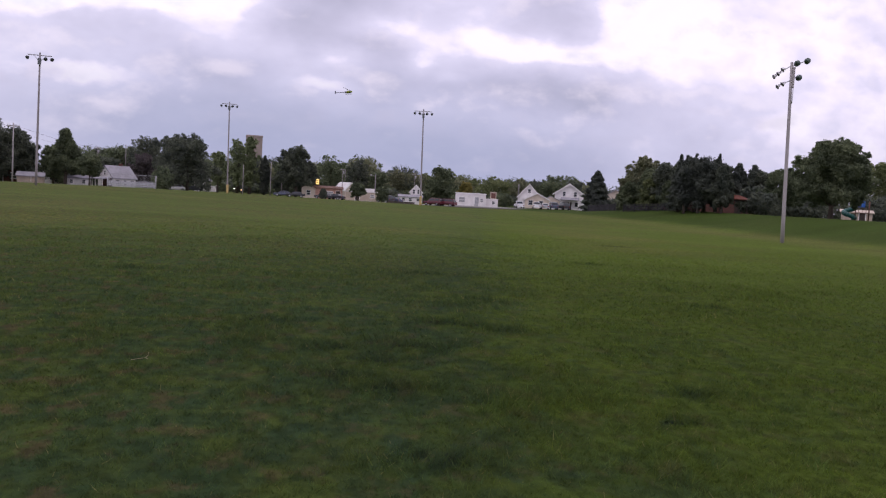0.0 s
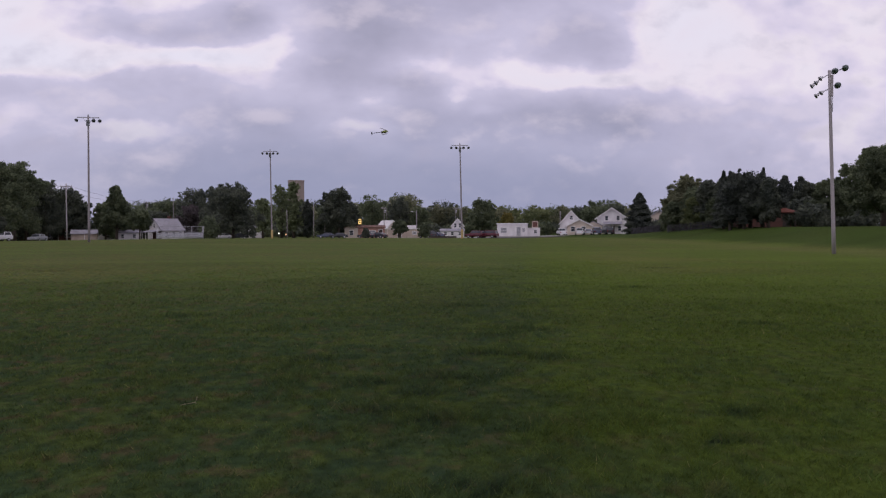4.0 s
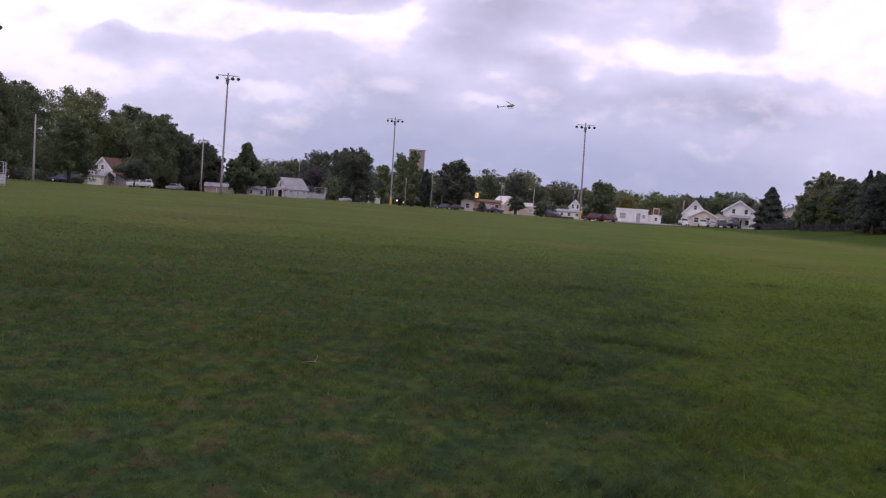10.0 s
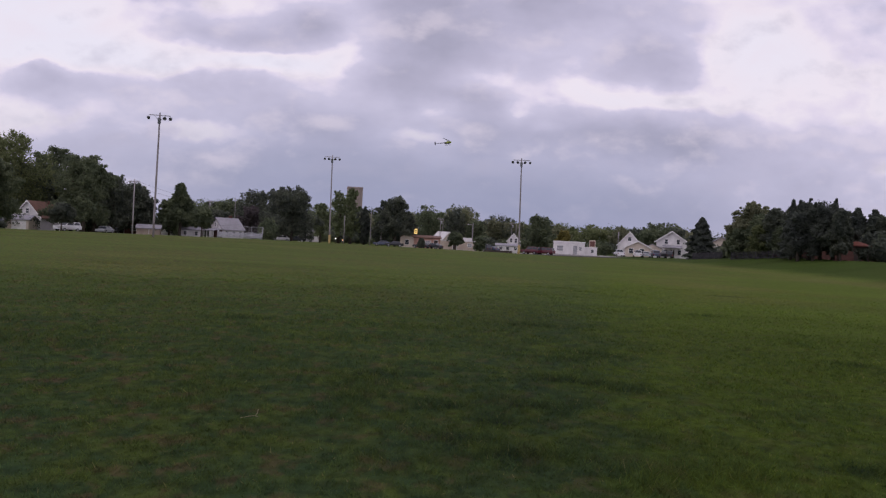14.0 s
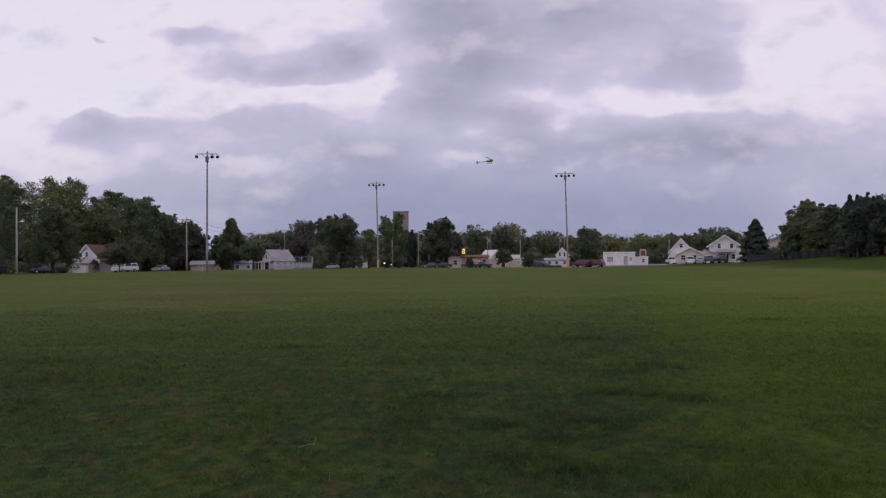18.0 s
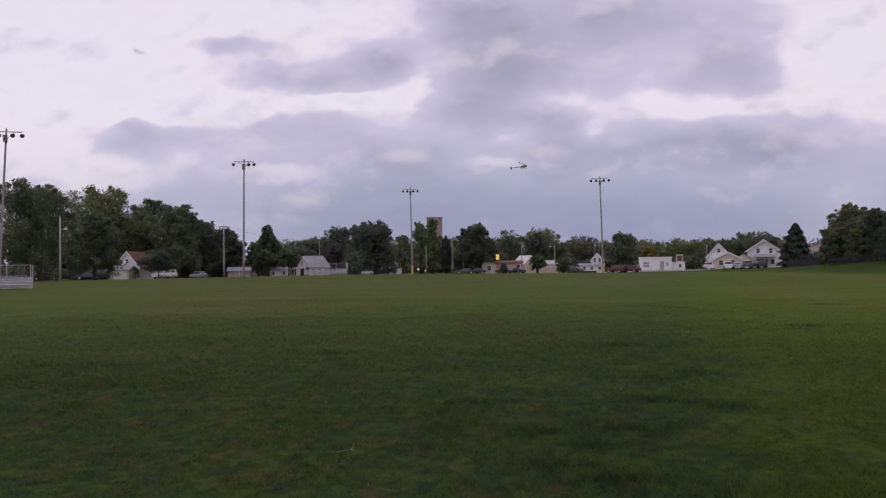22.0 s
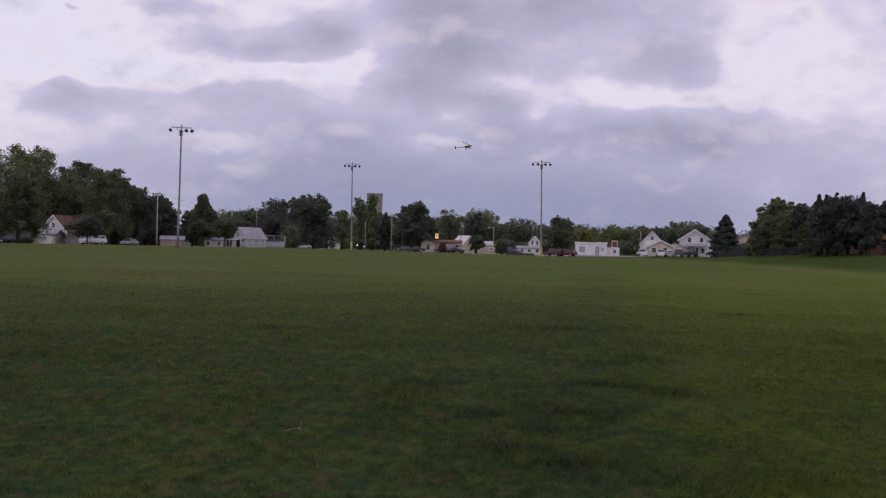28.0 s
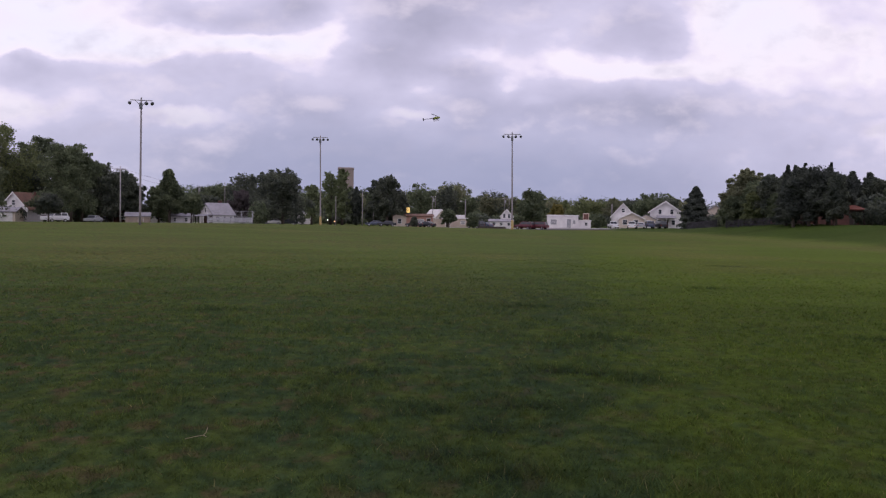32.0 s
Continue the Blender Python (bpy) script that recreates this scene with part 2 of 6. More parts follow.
def foliage(name, dark, light, spread=0.35):
    """Leaves: each clump a shade of its own, with a little light let through."""
    m = bpy.data.materials.new(name)
    m.use_nodes = True
    t = m.node_tree
    b = t.nodes["Principled BSDF"]
    g = t.nodes.new("ShaderNodeNewGeometry")
    tc = t.nodes.new("ShaderNodeTexCoord")
    n = noise_node(t, tc.outputs["Object"], 0.45, 3.0)[0]
    fac = math_node(t, "ADD", smooth_node(t, n, 0.3, 0.7), math_node(t, "MULTIPLY", math_node(t, "SUBTRACT", g.outputs["Random Per Island"], 0.5), 2 * spread), clamp=True)
    shade = mix_node(t, fac, dark, light)
    t.links.new(shade, b.inputs["Base Color"])
    b.inputs["Roughness"].default_value = 0.8
    thin = t.nodes.new("ShaderNodeBsdfTranslucent")
    t.links.new(shade, thin.inputs[0])
    both = t.nodes.new("ShaderNodeMixShader")
    both.inputs[0].default_value = 0.48
    t.links.new(b.outputs[0], both.inputs[1])
    t.links.new(thin.outputs[0], both.inputs[2])
    t.links.new(both.outputs[0], t.nodes["Material Output"].inputs["Surface"])
    b.inputs["Specular IOR Level"].default_value = 0.15
    return m


def region(t, x, y, x0, y0, sx, sy):
    """1 at a spot of the field, fading outwards."""
    a = math_node(t, "DIVIDE", math_node(t, "SUBTRACT", x, x0), sx)
    b = math_node(t, "DIVIDE", math_node(t, "SUBTRACT", y, y0), sy)
    return math_node(t, "EXPONENT", math_node(t, "MULTIPLY", math_node(t, "ADD", math_node(t, "MULTIPLY", a, a), math_node(t, "MULTIPLY", b, b)), -1.0))


TUFTS = ((2.56, 11.94, 0.45, 0.35), (1.98, 11.23, 0.5, 0.3), (1.94, 9.35, 0.4, 0.25), (1.6, 9.5, 0.45, 0.25), (7.5, 20.6, 0.55, 0.4), (12.1, 30.7, 0.9, 0.6), (6.9, 12.1, 0.4, 0.3),
         (0.1, 7.6, 0.4, 0.22), (0.75, 5.9, 0.45, 0.25), (1.07, 7.74, 0.4, 0.22), (-3.6, 14.7, 0.6, 0.3), (2.1, 15.9, 0.8, 0.35), (0.3, 6.3, 0.4, 0.2),
         (0.9, 4.0, 0.40, 0.24), (3.5, 5.85, 0.35, 0.18), (2.95, 4.95, 0.25, 0.12), (-0.7, 9.25, 0.5, 0.22), (0.63, 7.0, 0.35, 0.16), (2.4, 8.95, 0.35, 0.18))


def turf(name, blades):
    """Mown park grass: blue-green clover patches, a yellow-green swath, thin brownish spots."""
    m = bpy.data.materials.new(name)
    m.use_nodes = True
    t = m.node_tree
    b = t.nodes["Principled BSDF"]
    g = t.nodes.new("ShaderNodeNewGeometry")
    s = t.nodes.new("ShaderNodeSeparateXYZ")
    t.links.new(g.outputs["Position"], s.inputs[0])
    x, y, _ = s.outputs
    flatp = t.nodes.new("ShaderNodeCombineXYZ")
    t.links.new(x, flatp.inputs[0])
    t.links.new(math_node(t, "MULTIPLY", y, 0.8), flatp.inputs[1])
    p = flatp.outputs[0]
    big = noise_node(t, p, 0.10, 4.0)[0]
    mid = noise_node(t, p, 0.55, 5.0, 0.62)[0]
    patch = noise_node(t, p, 2.4, 5.0, 0.62)[0]
    small = noise_node(t, p, 4.2, 5.0, 0.65)[0]
    tufty = noise_node(t, p, 8.0, 4.0, 0.6)[0]
    grain = noise_node(t, p, 26.0, 4.0, 0.7)[0]
    green = mix_node(t, smooth_node(t, math_node(t, "MULTIPLY_ADD", patch, 0.6, math_node(t, "MULTIPLY", mid, 0.4)), 0.41, 0.59), (0.040, 0.067, 0.028), (0.068, 0.094, 0.026))
    # Green pales with distance: brightness of grass seen low, put into the colour.
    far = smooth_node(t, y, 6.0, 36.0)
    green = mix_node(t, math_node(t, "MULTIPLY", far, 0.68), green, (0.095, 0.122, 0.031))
    # The brighter swath, to the right of a line that runs away from the path.
    swath = math_node(t, "SUBTRACT", x, math_node(t, "ADD", math_node(t, "MULTIPLY", y, 0.20), 0.1))
    swath = math_node(t, "ADD", swath, math_node(t, "MULTIPLY", math_node(t, "SUBTRACT", mid, 0.5), 5.0))
    sw = math_node(t, "MULTIPLY", smooth_node(t, swath, -1.2, 1.6), smooth_node(t, y, 30.0, 100.0, 0.95, 0.45))
    sw = math_node(t, "MULTIPLY", sw, smooth_node(t, patch, 0.36, 0.62, 1.0, 0.55))
    green = mix_node(t, math_node(t, "MULTIPLY", sw, 0.86), green, (0.084, 0.121, 0.018))
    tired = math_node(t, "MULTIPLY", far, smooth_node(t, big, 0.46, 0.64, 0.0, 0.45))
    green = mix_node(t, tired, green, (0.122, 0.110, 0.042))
    clover = math_node(t, "MULTIPLY", smooth_node(t, small, 0.50, 0.62), smooth_node(t, big, 0.35, 0.6, 0.35, 0.85))
    clover = math_node(t, "MULTIPLY", clover, math_node(t, "SUBTRACT", 1.0, math_node(t, "MULTIPLY", sw, 0.7)))
    green = mix_node(t, clover, green, (0.031, 0.056, 0.031))
    edge = math_node(t, "DIVIDE", swath, 1.9)
    edge = math_node(t, "EXPONENT", math_node(t, "MULTIPLY", math_node(t, "MULTIPLY", edge, edge), -1.0))
    clumps = math_node(t, "MULTIPLY", edge, smooth_node(t, noise_node(t, p, 2.0, 5.0, 0.65)[0], 0.49, 0.55))
    clumps = math_node(t, "MULTIPLY", clumps, smooth_node(t, y, 20.0, 60.0, 0.38, 0.12))
    green = mix_node(t, clumps, green, (0.021, 0.036, 0.024))
    thin = math_node(t, "MULTIPLY", smooth_node(t, noise_node(t, p, 3.1, 5.0, 0.65)[0], 0.52, 0.64), smooth_node(t, x, -6.0, 4.0, 1.0, 0.30))
    green = mix_node(t, math_node(t, "MULTIPLY", thin, 0.85), green, (0.098, 0.072, 0.042))
    spots = None
    wx = math_node(t, "ADD", x, math_node(t, "MULTIPLY", math_node(t, "SUBTRACT", small, 0.5), 0.9))
    wy = math_node(t, "ADD", y, math_node(t, "MULTIPLY", math_node(t, "SUBTRACT", mid, 0.5), 0.9))
    for spot in TUFTS:
        one = region(t, wx, wy, *(spot[0], spot[1], spot[2] * 0.75, spot[3] * 0.75))
        spots = one if spots is None else math_node(t, "MAXIMUM", spots, one)
    green = mix_node(t, math_node(t, "MULTIPLY", spots, smooth_node(t, small, 0.40, 0.55, 0.25, 0.85)), green, (0.016, 0.029, 0.019))
    # The bank: deeper green on its slope, a paler mown strip along its foot.
    foot = math_node(t, "SUBTRACT", x, math_node(t, "MULTIPLY_ADD", y, 0.03, 31.6))
    foot = math_node(t, "ADD", foot, math_node(t, "MULTIPLY", math_node(t, "SUBTRACT", big, 0.5), 6.0))
    green = mix_node(t, math_node(t, "MULTIPLY", smooth_node(t, foot, 1.5, 5.0), 0.8), green, (0.036, 0.058, 0.015))
    strip = math_node(t, "MULTIPLY", smooth_node(t, foot, -7.0, -2.0), smooth_node(t, foot, -0.5, 3.0, 1.0, 0.0))
    green = mix_node(t, math_node(t, "MULTIPLY", strip, 0.6), green, (0.100, 0.108, 0.036))
    tone = math_node(t, "ADD", math_node(t, "MULTIPLY", grain, 0.7), 0.65)
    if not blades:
        # Thatch near the path, darkened further to paint in shade among the blades.
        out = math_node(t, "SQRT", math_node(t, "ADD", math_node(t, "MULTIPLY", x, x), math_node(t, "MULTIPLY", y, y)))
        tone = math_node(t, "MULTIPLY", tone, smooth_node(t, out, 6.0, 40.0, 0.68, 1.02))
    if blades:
        # Blade tone rises with distance: how far grass catches light, painted in.
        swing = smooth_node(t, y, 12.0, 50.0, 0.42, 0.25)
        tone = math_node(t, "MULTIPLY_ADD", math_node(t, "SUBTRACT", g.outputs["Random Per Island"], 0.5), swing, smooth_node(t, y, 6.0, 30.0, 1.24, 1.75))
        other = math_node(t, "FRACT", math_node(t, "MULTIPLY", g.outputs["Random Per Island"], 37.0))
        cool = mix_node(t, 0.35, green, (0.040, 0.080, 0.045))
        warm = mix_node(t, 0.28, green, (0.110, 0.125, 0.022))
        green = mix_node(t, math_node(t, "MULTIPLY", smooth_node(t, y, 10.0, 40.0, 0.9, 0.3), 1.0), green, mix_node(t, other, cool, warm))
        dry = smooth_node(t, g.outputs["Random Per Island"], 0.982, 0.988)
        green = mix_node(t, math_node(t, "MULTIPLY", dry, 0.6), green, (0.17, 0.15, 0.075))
    # Long mowing streaks, plainer underfoot than far off.
    run = t.nodes.new("ShaderNodeCombineXYZ")
    t.links.new(math_node(t, "MULTIPLY_ADD", x, 0.06, math_node(t, "MULTIPLY", mid, 0.6)), run.inputs[0])
    t.links.new(math_node(t, "MULTIPLY_ADD", y, 0.22, math_node(t, "MULTIPLY", mid, 0.8)), run.inputs[1])
    streak = smooth_node(t, noise_node(t, run.outputs[0], 1.0, 5.0, 0.65)[0], 0.3, 0.7, 0.88, 1.12)
    tone = math_node(t, "MULTIPLY", tone, streak)
    tone = math_node(t, "MULTIPLY", tone, smooth_node(t, tufty, 0.36, 0.64, 0.70, 1.12))
    h = t.nodes.new("ShaderNodeHueSaturation")
    t.links.new(green, h.inputs["Color"])
    t.links.new(tone, h.inputs["Value"])
    h.inputs["Saturation"].default_value = 1.04
    t.links.new(h.outputs[0], b.inputs["Base Color"])
    b.inputs["Roughness"].default_value, b.inputs["Specular IOR Level"].default_value = 0.95, 0.02
    if blades:
        # Thin blades let some light through.
        thin_leaf = t.nodes.new("ShaderNodeBsdfTranslucent")
        t.links.new(h.outputs[0], thin_leaf.inputs[0])
        both = t.nodes.new("ShaderNodeMixShader")
        both.inputs[0].default_value = 0.45
        t.links.new(b.outputs[0], both.inputs[1])
        t.links.new(thin_leaf.outputs[0], both.inputs[2])
        t.links.new(both.outputs[0], t.nodes["Material Output"].inputs["Surface"])
    if not blades:
        bn = t.nodes.new("ShaderNodeBump")
        bn.inputs["Strength"].default_value, bn.inputs["Distance"].default_value = 0.6, 0.05
        hh = math_node(t, "ADD", math_node(t, "MULTIPLY", small, 1.0), math_node(t, "MULTIPLY", grain, 0.5))
        t.links.new(hh, bn.inputs["Height"])
        t.links.new(bn.outputs[0], b.inputs["Normal"])
    return m


def plain_glass(name, tint):
    m = bpy.data.materials.new(name)
    m.use_nodes = True
    b = m.node_tree.nodes["Principled BSDF"]
    b.inputs["Base Color"].default_value = (*tint, 1)
    b.inputs["Roughness"].default_value, b.inputs["Specular IOR Level"].default_value = 0.08, 0.6
    return m


def glow(name, colour, strength):
    m = bpy.data.materials.new(name)
    m.use_nodes = True
    b = m.node_tree.nodes["Principled BSDF"]
    b.inputs["Base Color"].default_value = (*colour, 1)
    b.inputs["Emission Color"].default_value = (*colour, 1)
    b.inputs["Emission Strength"].default_value = strength
    return m


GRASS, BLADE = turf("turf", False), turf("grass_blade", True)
BARK = material("bark", (0.10, 0.08, 0.065), (0.05, 0.042, 0.036), 3, 0.9, bump=0.02, fine=18, stretch=(1, 1, 0.2))
LEAF = foliage("leaf_green", (0.090, 0.113, 0.073), (0.185, 0.215, 0.123))
LEAF_LIGHT = foliage("leaf_light", (0.118, 0.142, 0.067), (0.214, 0.240, 0.112))
LEAF_PALE = foliage("leaf_pale", (0.143, 0.153, 0.098), (0.248, 0.258, 0.153))
LEAF_STRAW = foliage("leaf_straw", (0.140, 0.167, 0.091), (0.223, 0.265, 0.140))
LEAF_YELLOW = foliage("leaf_yellow", (0.180, 0.161, 0.051), (0.286, 0.245, 0.079))
LEAF_DARK = foliage("leaf_dark", (0.077, 0.093, 0.079), (0.153, 0.169, 0.123))
LEAF_PURPLE = foliage("leaf_purple", (0.086, 0.074, 0.083), (0.146, 0.125, 0.126))
NEEDLE = foliage("needle", (0.065, 0.076, 0.069), (0.114, 0.130, 0.105))
POLE_WOOD = material("weathered_pole", (0.28, 0.258, 0.265), (0.225, 0.205, 0.21), 1.2, 0.85, bump=0.004, fine=30, stretch=(6, 6, 0.15))
PALE_POLE = material("pale_steel_pole", (0.345, 0.32, 0.328), (0.285, 0.262, 0.27), 0.8, 0.6, 0.1, fine=30, stretch=(6, 6, 0.2))
STEEL = material("galvanised_steel", (0.42, 0.42, 0.44), (0.28, 0.28, 0.30), 2, 0.5, 0.55, fine=25)
LAMP_METAL = material("lamp_metal", (0.16, 0.17, 0.18), (0.09, 0.10, 0.10), 5, 0.5, 0.4)
LAMP_WHITE = material("lamp_white", (0.62, 0.62, 0.64), (0.45, 0.45, 0.47), 5, 0.45)
GREEN_METAL = material("green_lamp", (0.085, 0.115, 0.105), (0.055, 0.075, 0.07), 5, 0.45, 0.2)
PAD = material("yellow_pad", (0.50, 0.37, 0.16), (0.38, 0.27, 0.12), 3, 0.7)
WHITE = material("white_siding", (0.74, 0.72, 0.72), (0.60, 0.58, 0.58), 0.8, 0.7, fine=9)
CREAM = material("cream_siding", (0.60, 0.52, 0.44), (0.48, 0.41, 0.35), 0.8, 0.75, fine=9)
PINKISH = material("salmon_brick", (0.50, 0.30, 0.25), (0.38, 0.22, 0.18), 1.5, 0.85, fine=8)
BRICK = material("dark_brick", (0.13, 0.062, 0.052), (0.085, 0.045, 0.038), 1.4, 0.9, fine=8)
TAN = material("tan_wall", (0.48, 0.40, 0.33), (0.38, 0.31, 0.26), 1.0, 0.85, fine=9)
GREY_ROOF = material("grey_shingle", (0.30, 0.29, 0.32), (0.22, 0.215, 0.24), 1.2, 0.9, bump=0.01, fine=7)
PALE_ROOF = material("pale_metal_roof", (0.62, 0.60, 0.60), (0.50, 0.48, 0.48), 0.9, 0.5, fine=6)
BROWN_ROOF = material("brown_shingle", (0.16, 0.088, 0.066), (0.10, 0.060, 0.048), 1.0, 0.9, bump=0.01, fine=7)
RED_ROOF = material("red_roof", (0.15, 0.046, 0.030), (0.10, 0.034, 0.024), 1.2, 0.75, fine=6)
TRIM = material("white_trim", (0.78, 0.77, 0.76), (0.66, 0.65, 0.64), 2, 0.6)
DARK_TRIM = material("dark_wood", (0.06, 0.045, 0.04), (0.035, 0.03, 0.028), 2, 0.85)
PANE = plain_glass("window_pane", (0.035, 0.04, 0.05))
CURTAINED = plain_glass("curtained_pane", (0.30, 0.30, 0.32))
ASPHALT = material("asphalt", (0.075, 0.073, 0.075), (0.05, 0.049, 0.05), 0.5, 0.95, bump=0.01, fine=9)
CONCRETE = material("concrete", (0.36, 0.34, 0.33), (0.27, 0.26, 0.25), 0.8, 0.9, fine=12)
ALUMINIUM = material("bleacher_aluminium", (0.62, 0.62, 0.66), (0.48, 0.48, 0.52), 1.4, 0.45, 0.35, fine=14)
TYRE = material("tyre", (0.02, 0.02, 0.02), (0.03, 0.03, 0.03), 6, 0.9)
RIM = material("wheel_rim", (0.45, 0.45, 0.47), (0.3, 0.3, 0.32), 6, 0.4, 0.6)
PAINT_WHITE = material("white_car_paint", (0.70, 0.70, 0.72), (0.62, 0.62, 0.64), 1.5, 0.3, spec=0.5)
PAINT_RED = material("dark_red_car_paint", (0.105, 0.020, 0.030), (0.075, 0.014, 0.022), 1.5, 0.3, spec=0.5)
PAINT_DARK = material("dark_car_paint", (0.03, 0.032, 0.038), (0.02, 0.022, 0.026), 1.5, 0.3, spec=0.5)
PAINT_BLUE = material("blue_grey_car_paint", (0.07, 0.085, 0.13), (0.05, 0.06, 0.10), 1.5, 0.3, spec=0.5)
PAINT_SILVER = material("silver_car_paint", (0.42, 0.43, 0.46), (0.34, 0.35, 0.38), 1.5, 0.3, 0.4, spec=0.5)
LENS = plain_glass("lamp_lens", (0.06, 0.065, 0.07))
HEADLIGHT = plain_glass("headlight_glass", (0.55, 0.55, 0.55))
TAILLIGHT = plain_glass("taillight_red", (0.25, 0.02, 0.02))
SIGN_GLOW = glow("lit_sign_face", (1.0, 0.66, 0.22), 0.7)
LAMP_GLOW = glow("lit_lamp", (1.0, 0.55, 0.25), 0.9)
WHITE_GLOW = glow("lit_white_lamp", (1.0, 0.93, 0.85), 1.4)
TOWER_WALL = material("tower_concrete", (0.30, 0.25, 0.23), (0.22, 0.18, 0.165), 0.12, 0.9, fine=1.2, stretch=(1, 1, 0.3))


# ---- helpers for shapes ----
class Shape:
    """Corners and faces of one part, gathered piece by piece."""

    def __init__(self):
        self.v, self.f, self.smooth = [], [], []

    def add(self, verts, faces, smooth=False):
        n = len(self.v)
        self.v += [tuple(p) for p in verts]
        self.f += [tuple(i + n for i in face) for face in faces]
        self.smooth += [smooth] * len(faces)
        return self

    def box(self, cx, cy, z0, sx, sy, sz, turn=0.0, bevel=0.0):
        """A block on z0, its upright and upper edges cut by bevel."""
        b = min(bevel, sx * 0.3, sy * 0.3, sz * 0.3)
        c, s = math.cos(turn), math.sin(turn)
        def ring(hx, hy, cut, z):
            pts = [(-hx + cut, -hy), (hx - cut, -hy), (hx, -hy + cut), (hx, hy - cut), (hx - cut, hy), (-hx + cut, hy), (-hx, hy - cut), (-hx, -hy + cut)] if cut else [(-hx, -hy), (hx, -hy), (hx, hy), (-hx, hy)]
            return [(cx + c * x - s * y, cy + s * x + c * y, z) for x, y in pts]
        hx, hy = sx / 2, sy / 2
        if b:
            rings = [ring(hx, hy, b, z0), ring(hx, hy, b, z0 + sz - b), ring(hx - b, hy - b, b * 0.5, z0 + sz)]
        else:
            rings = [ring(hx, hy, 0, z0), ring(hx, hy, 0, z0 + sz)]
        return self.loft(rings)

    def loft(self, rings, smooth=False, caps=True):
        n, k = len(rings[0]), len(rings)
        faces = [(i * n + j, i * n + (j + 1) % n, (i + 1) * n + (j + 1) % n, (i + 1) * n + j) for i in range(k - 1) for j in range(n)]
        if caps:
            faces += [tuple(range(n - 1, -1, -1)), tuple((k - 1) * n + j for j in range(n))]
        return self.add([p for r in rings for p in r], faces, smooth)

    def tube(self, a, b, ra, rb=None, n=8, smooth=True):
        """A tapered rod from a to b."""
        a, b = Vector(a), Vector(b)
        rb = ra if rb is None else rb
        q = (b - a).to_track_quat("Z", "Y")
        rings = [[a + q @ Vector((ra * math.cos(t), ra * math.sin(t), 0)) for t in (2 * math.pi * i / n for i in range(n))],
                 [b + q @ Vector((rb * math.cos(t), rb * math.sin(t), 0)) for t in (2 * math.pi * i / n for i in range(n))]]
        return self.loft(rings, smooth)

    def lathe(self, centre, way, profile, n=12, smooth=True):
        """A turned form: profile of (along, radius) from centre in a direction."""
        centre, q = Vector(centre), Vector(way).to_track_quat("Z", "Y")
        rings = [[centre + q @ Vector((r * math.cos(t), r * math.sin(t), h)) for t in (2 * math.pi * i / n for i in range(n))] for h, r in profile]
        return self.loft(rings, smooth)

    def sheet(self, pts, thick):
        """A flat plate of some thickness under its outline."""
        p = [Vector(q) for q in pts]
        nrm = (p[1] - p[0]).cross(p[-1] - p[0]).normalized() * thick
        return self.loft([[q - nrm for q in p], p])


def part(name, shape, mat, parent=None, label=""):
    """Links a shape as one mesh object under a thing or a part."""
    me = bpy.data.meshes.new(name)
    me.from_pydata(shape.v, [], shape.f)
    if any(shape.smooth):
        me.polygons.foreach_set("use_smooth", shape.smooth)
    me.materials.append(mat)
    ob = new(name, me)
    if parent is not None:
        ob.parent = parent
    if label:
        ob["label"] = label
    return ob


def thing(name, x, y, z, turn, label, category, group="", kind=""):
    ob = new(name)
    ob.matrix_basis = pose(x, y, z, 0, 0, turn)
    return tagged(ob, label, category, group, kind)


# ---- ground ----
def ramp(t):
    t = min(1.0, max(0.0, t))
    return t * t * (3 - 2 * t)


def ground_z(x, y):
    """The field: level near the path, a low crown ahead, a bank along its right side, the street a little lower."""
    z = 0.62 * math.exp(-(((x + 26) / 40) ** 2 + ((y - 92) / 34) ** 2)) + 0.18 * math.exp(-(((x - 12) / 26) ** 2 + ((y - 104) / 30) ** 2))
    high = 1.75 * (1 - ramp((y - 100) / 60)) + 0.25 * ramp((y - 100) / 60)
    z += high * ramp((x - 33 - 0.03 * (y - 46)) / 15) * ramp((y + 30) / 40)
    z -= 0.42 * ramp((y - 118) / 45) * ramp((60 - x) / 40)
    r = math.hypot(x, y)
    z += 0.05 * noise.noise(Vector((x * 0.06, y * 0.06, 3.1))) * ramp((r - 8) / 25) * (1 - ramp((r - 200) / 60))
    return z


def build_ground():
    def line(lo, hi, step, far):
        inner = list(np.arange(lo, hi + 0.01, step))
        return [lo - d for d in reversed(far)] + inner + [hi + d for d in far]
    xs = line(-140, 140, 2.0, (20, 60, 160, 400, 1000, 2600))
    ys = line(-40, 250, 2.0, (20, 60, 160, 400, 1000, 2600))
    s = Shape()
    n = len(xs)
    verts = [(float(a), float(b), ground_z(a, b)) for b in ys for a in xs]
    faces = [(j * n + i, j * n + i + 1, (j + 1) * n + i + 1, (j + 1) * n + i) for j in range(len(ys) - 1) for i in range(n - 1)]
    s.add(verts, faces, True)
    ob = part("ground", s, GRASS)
    return tagged(ob, "wide mown grass field with clover patches and worn spots", "grass field", kind="structure")


build_ground()


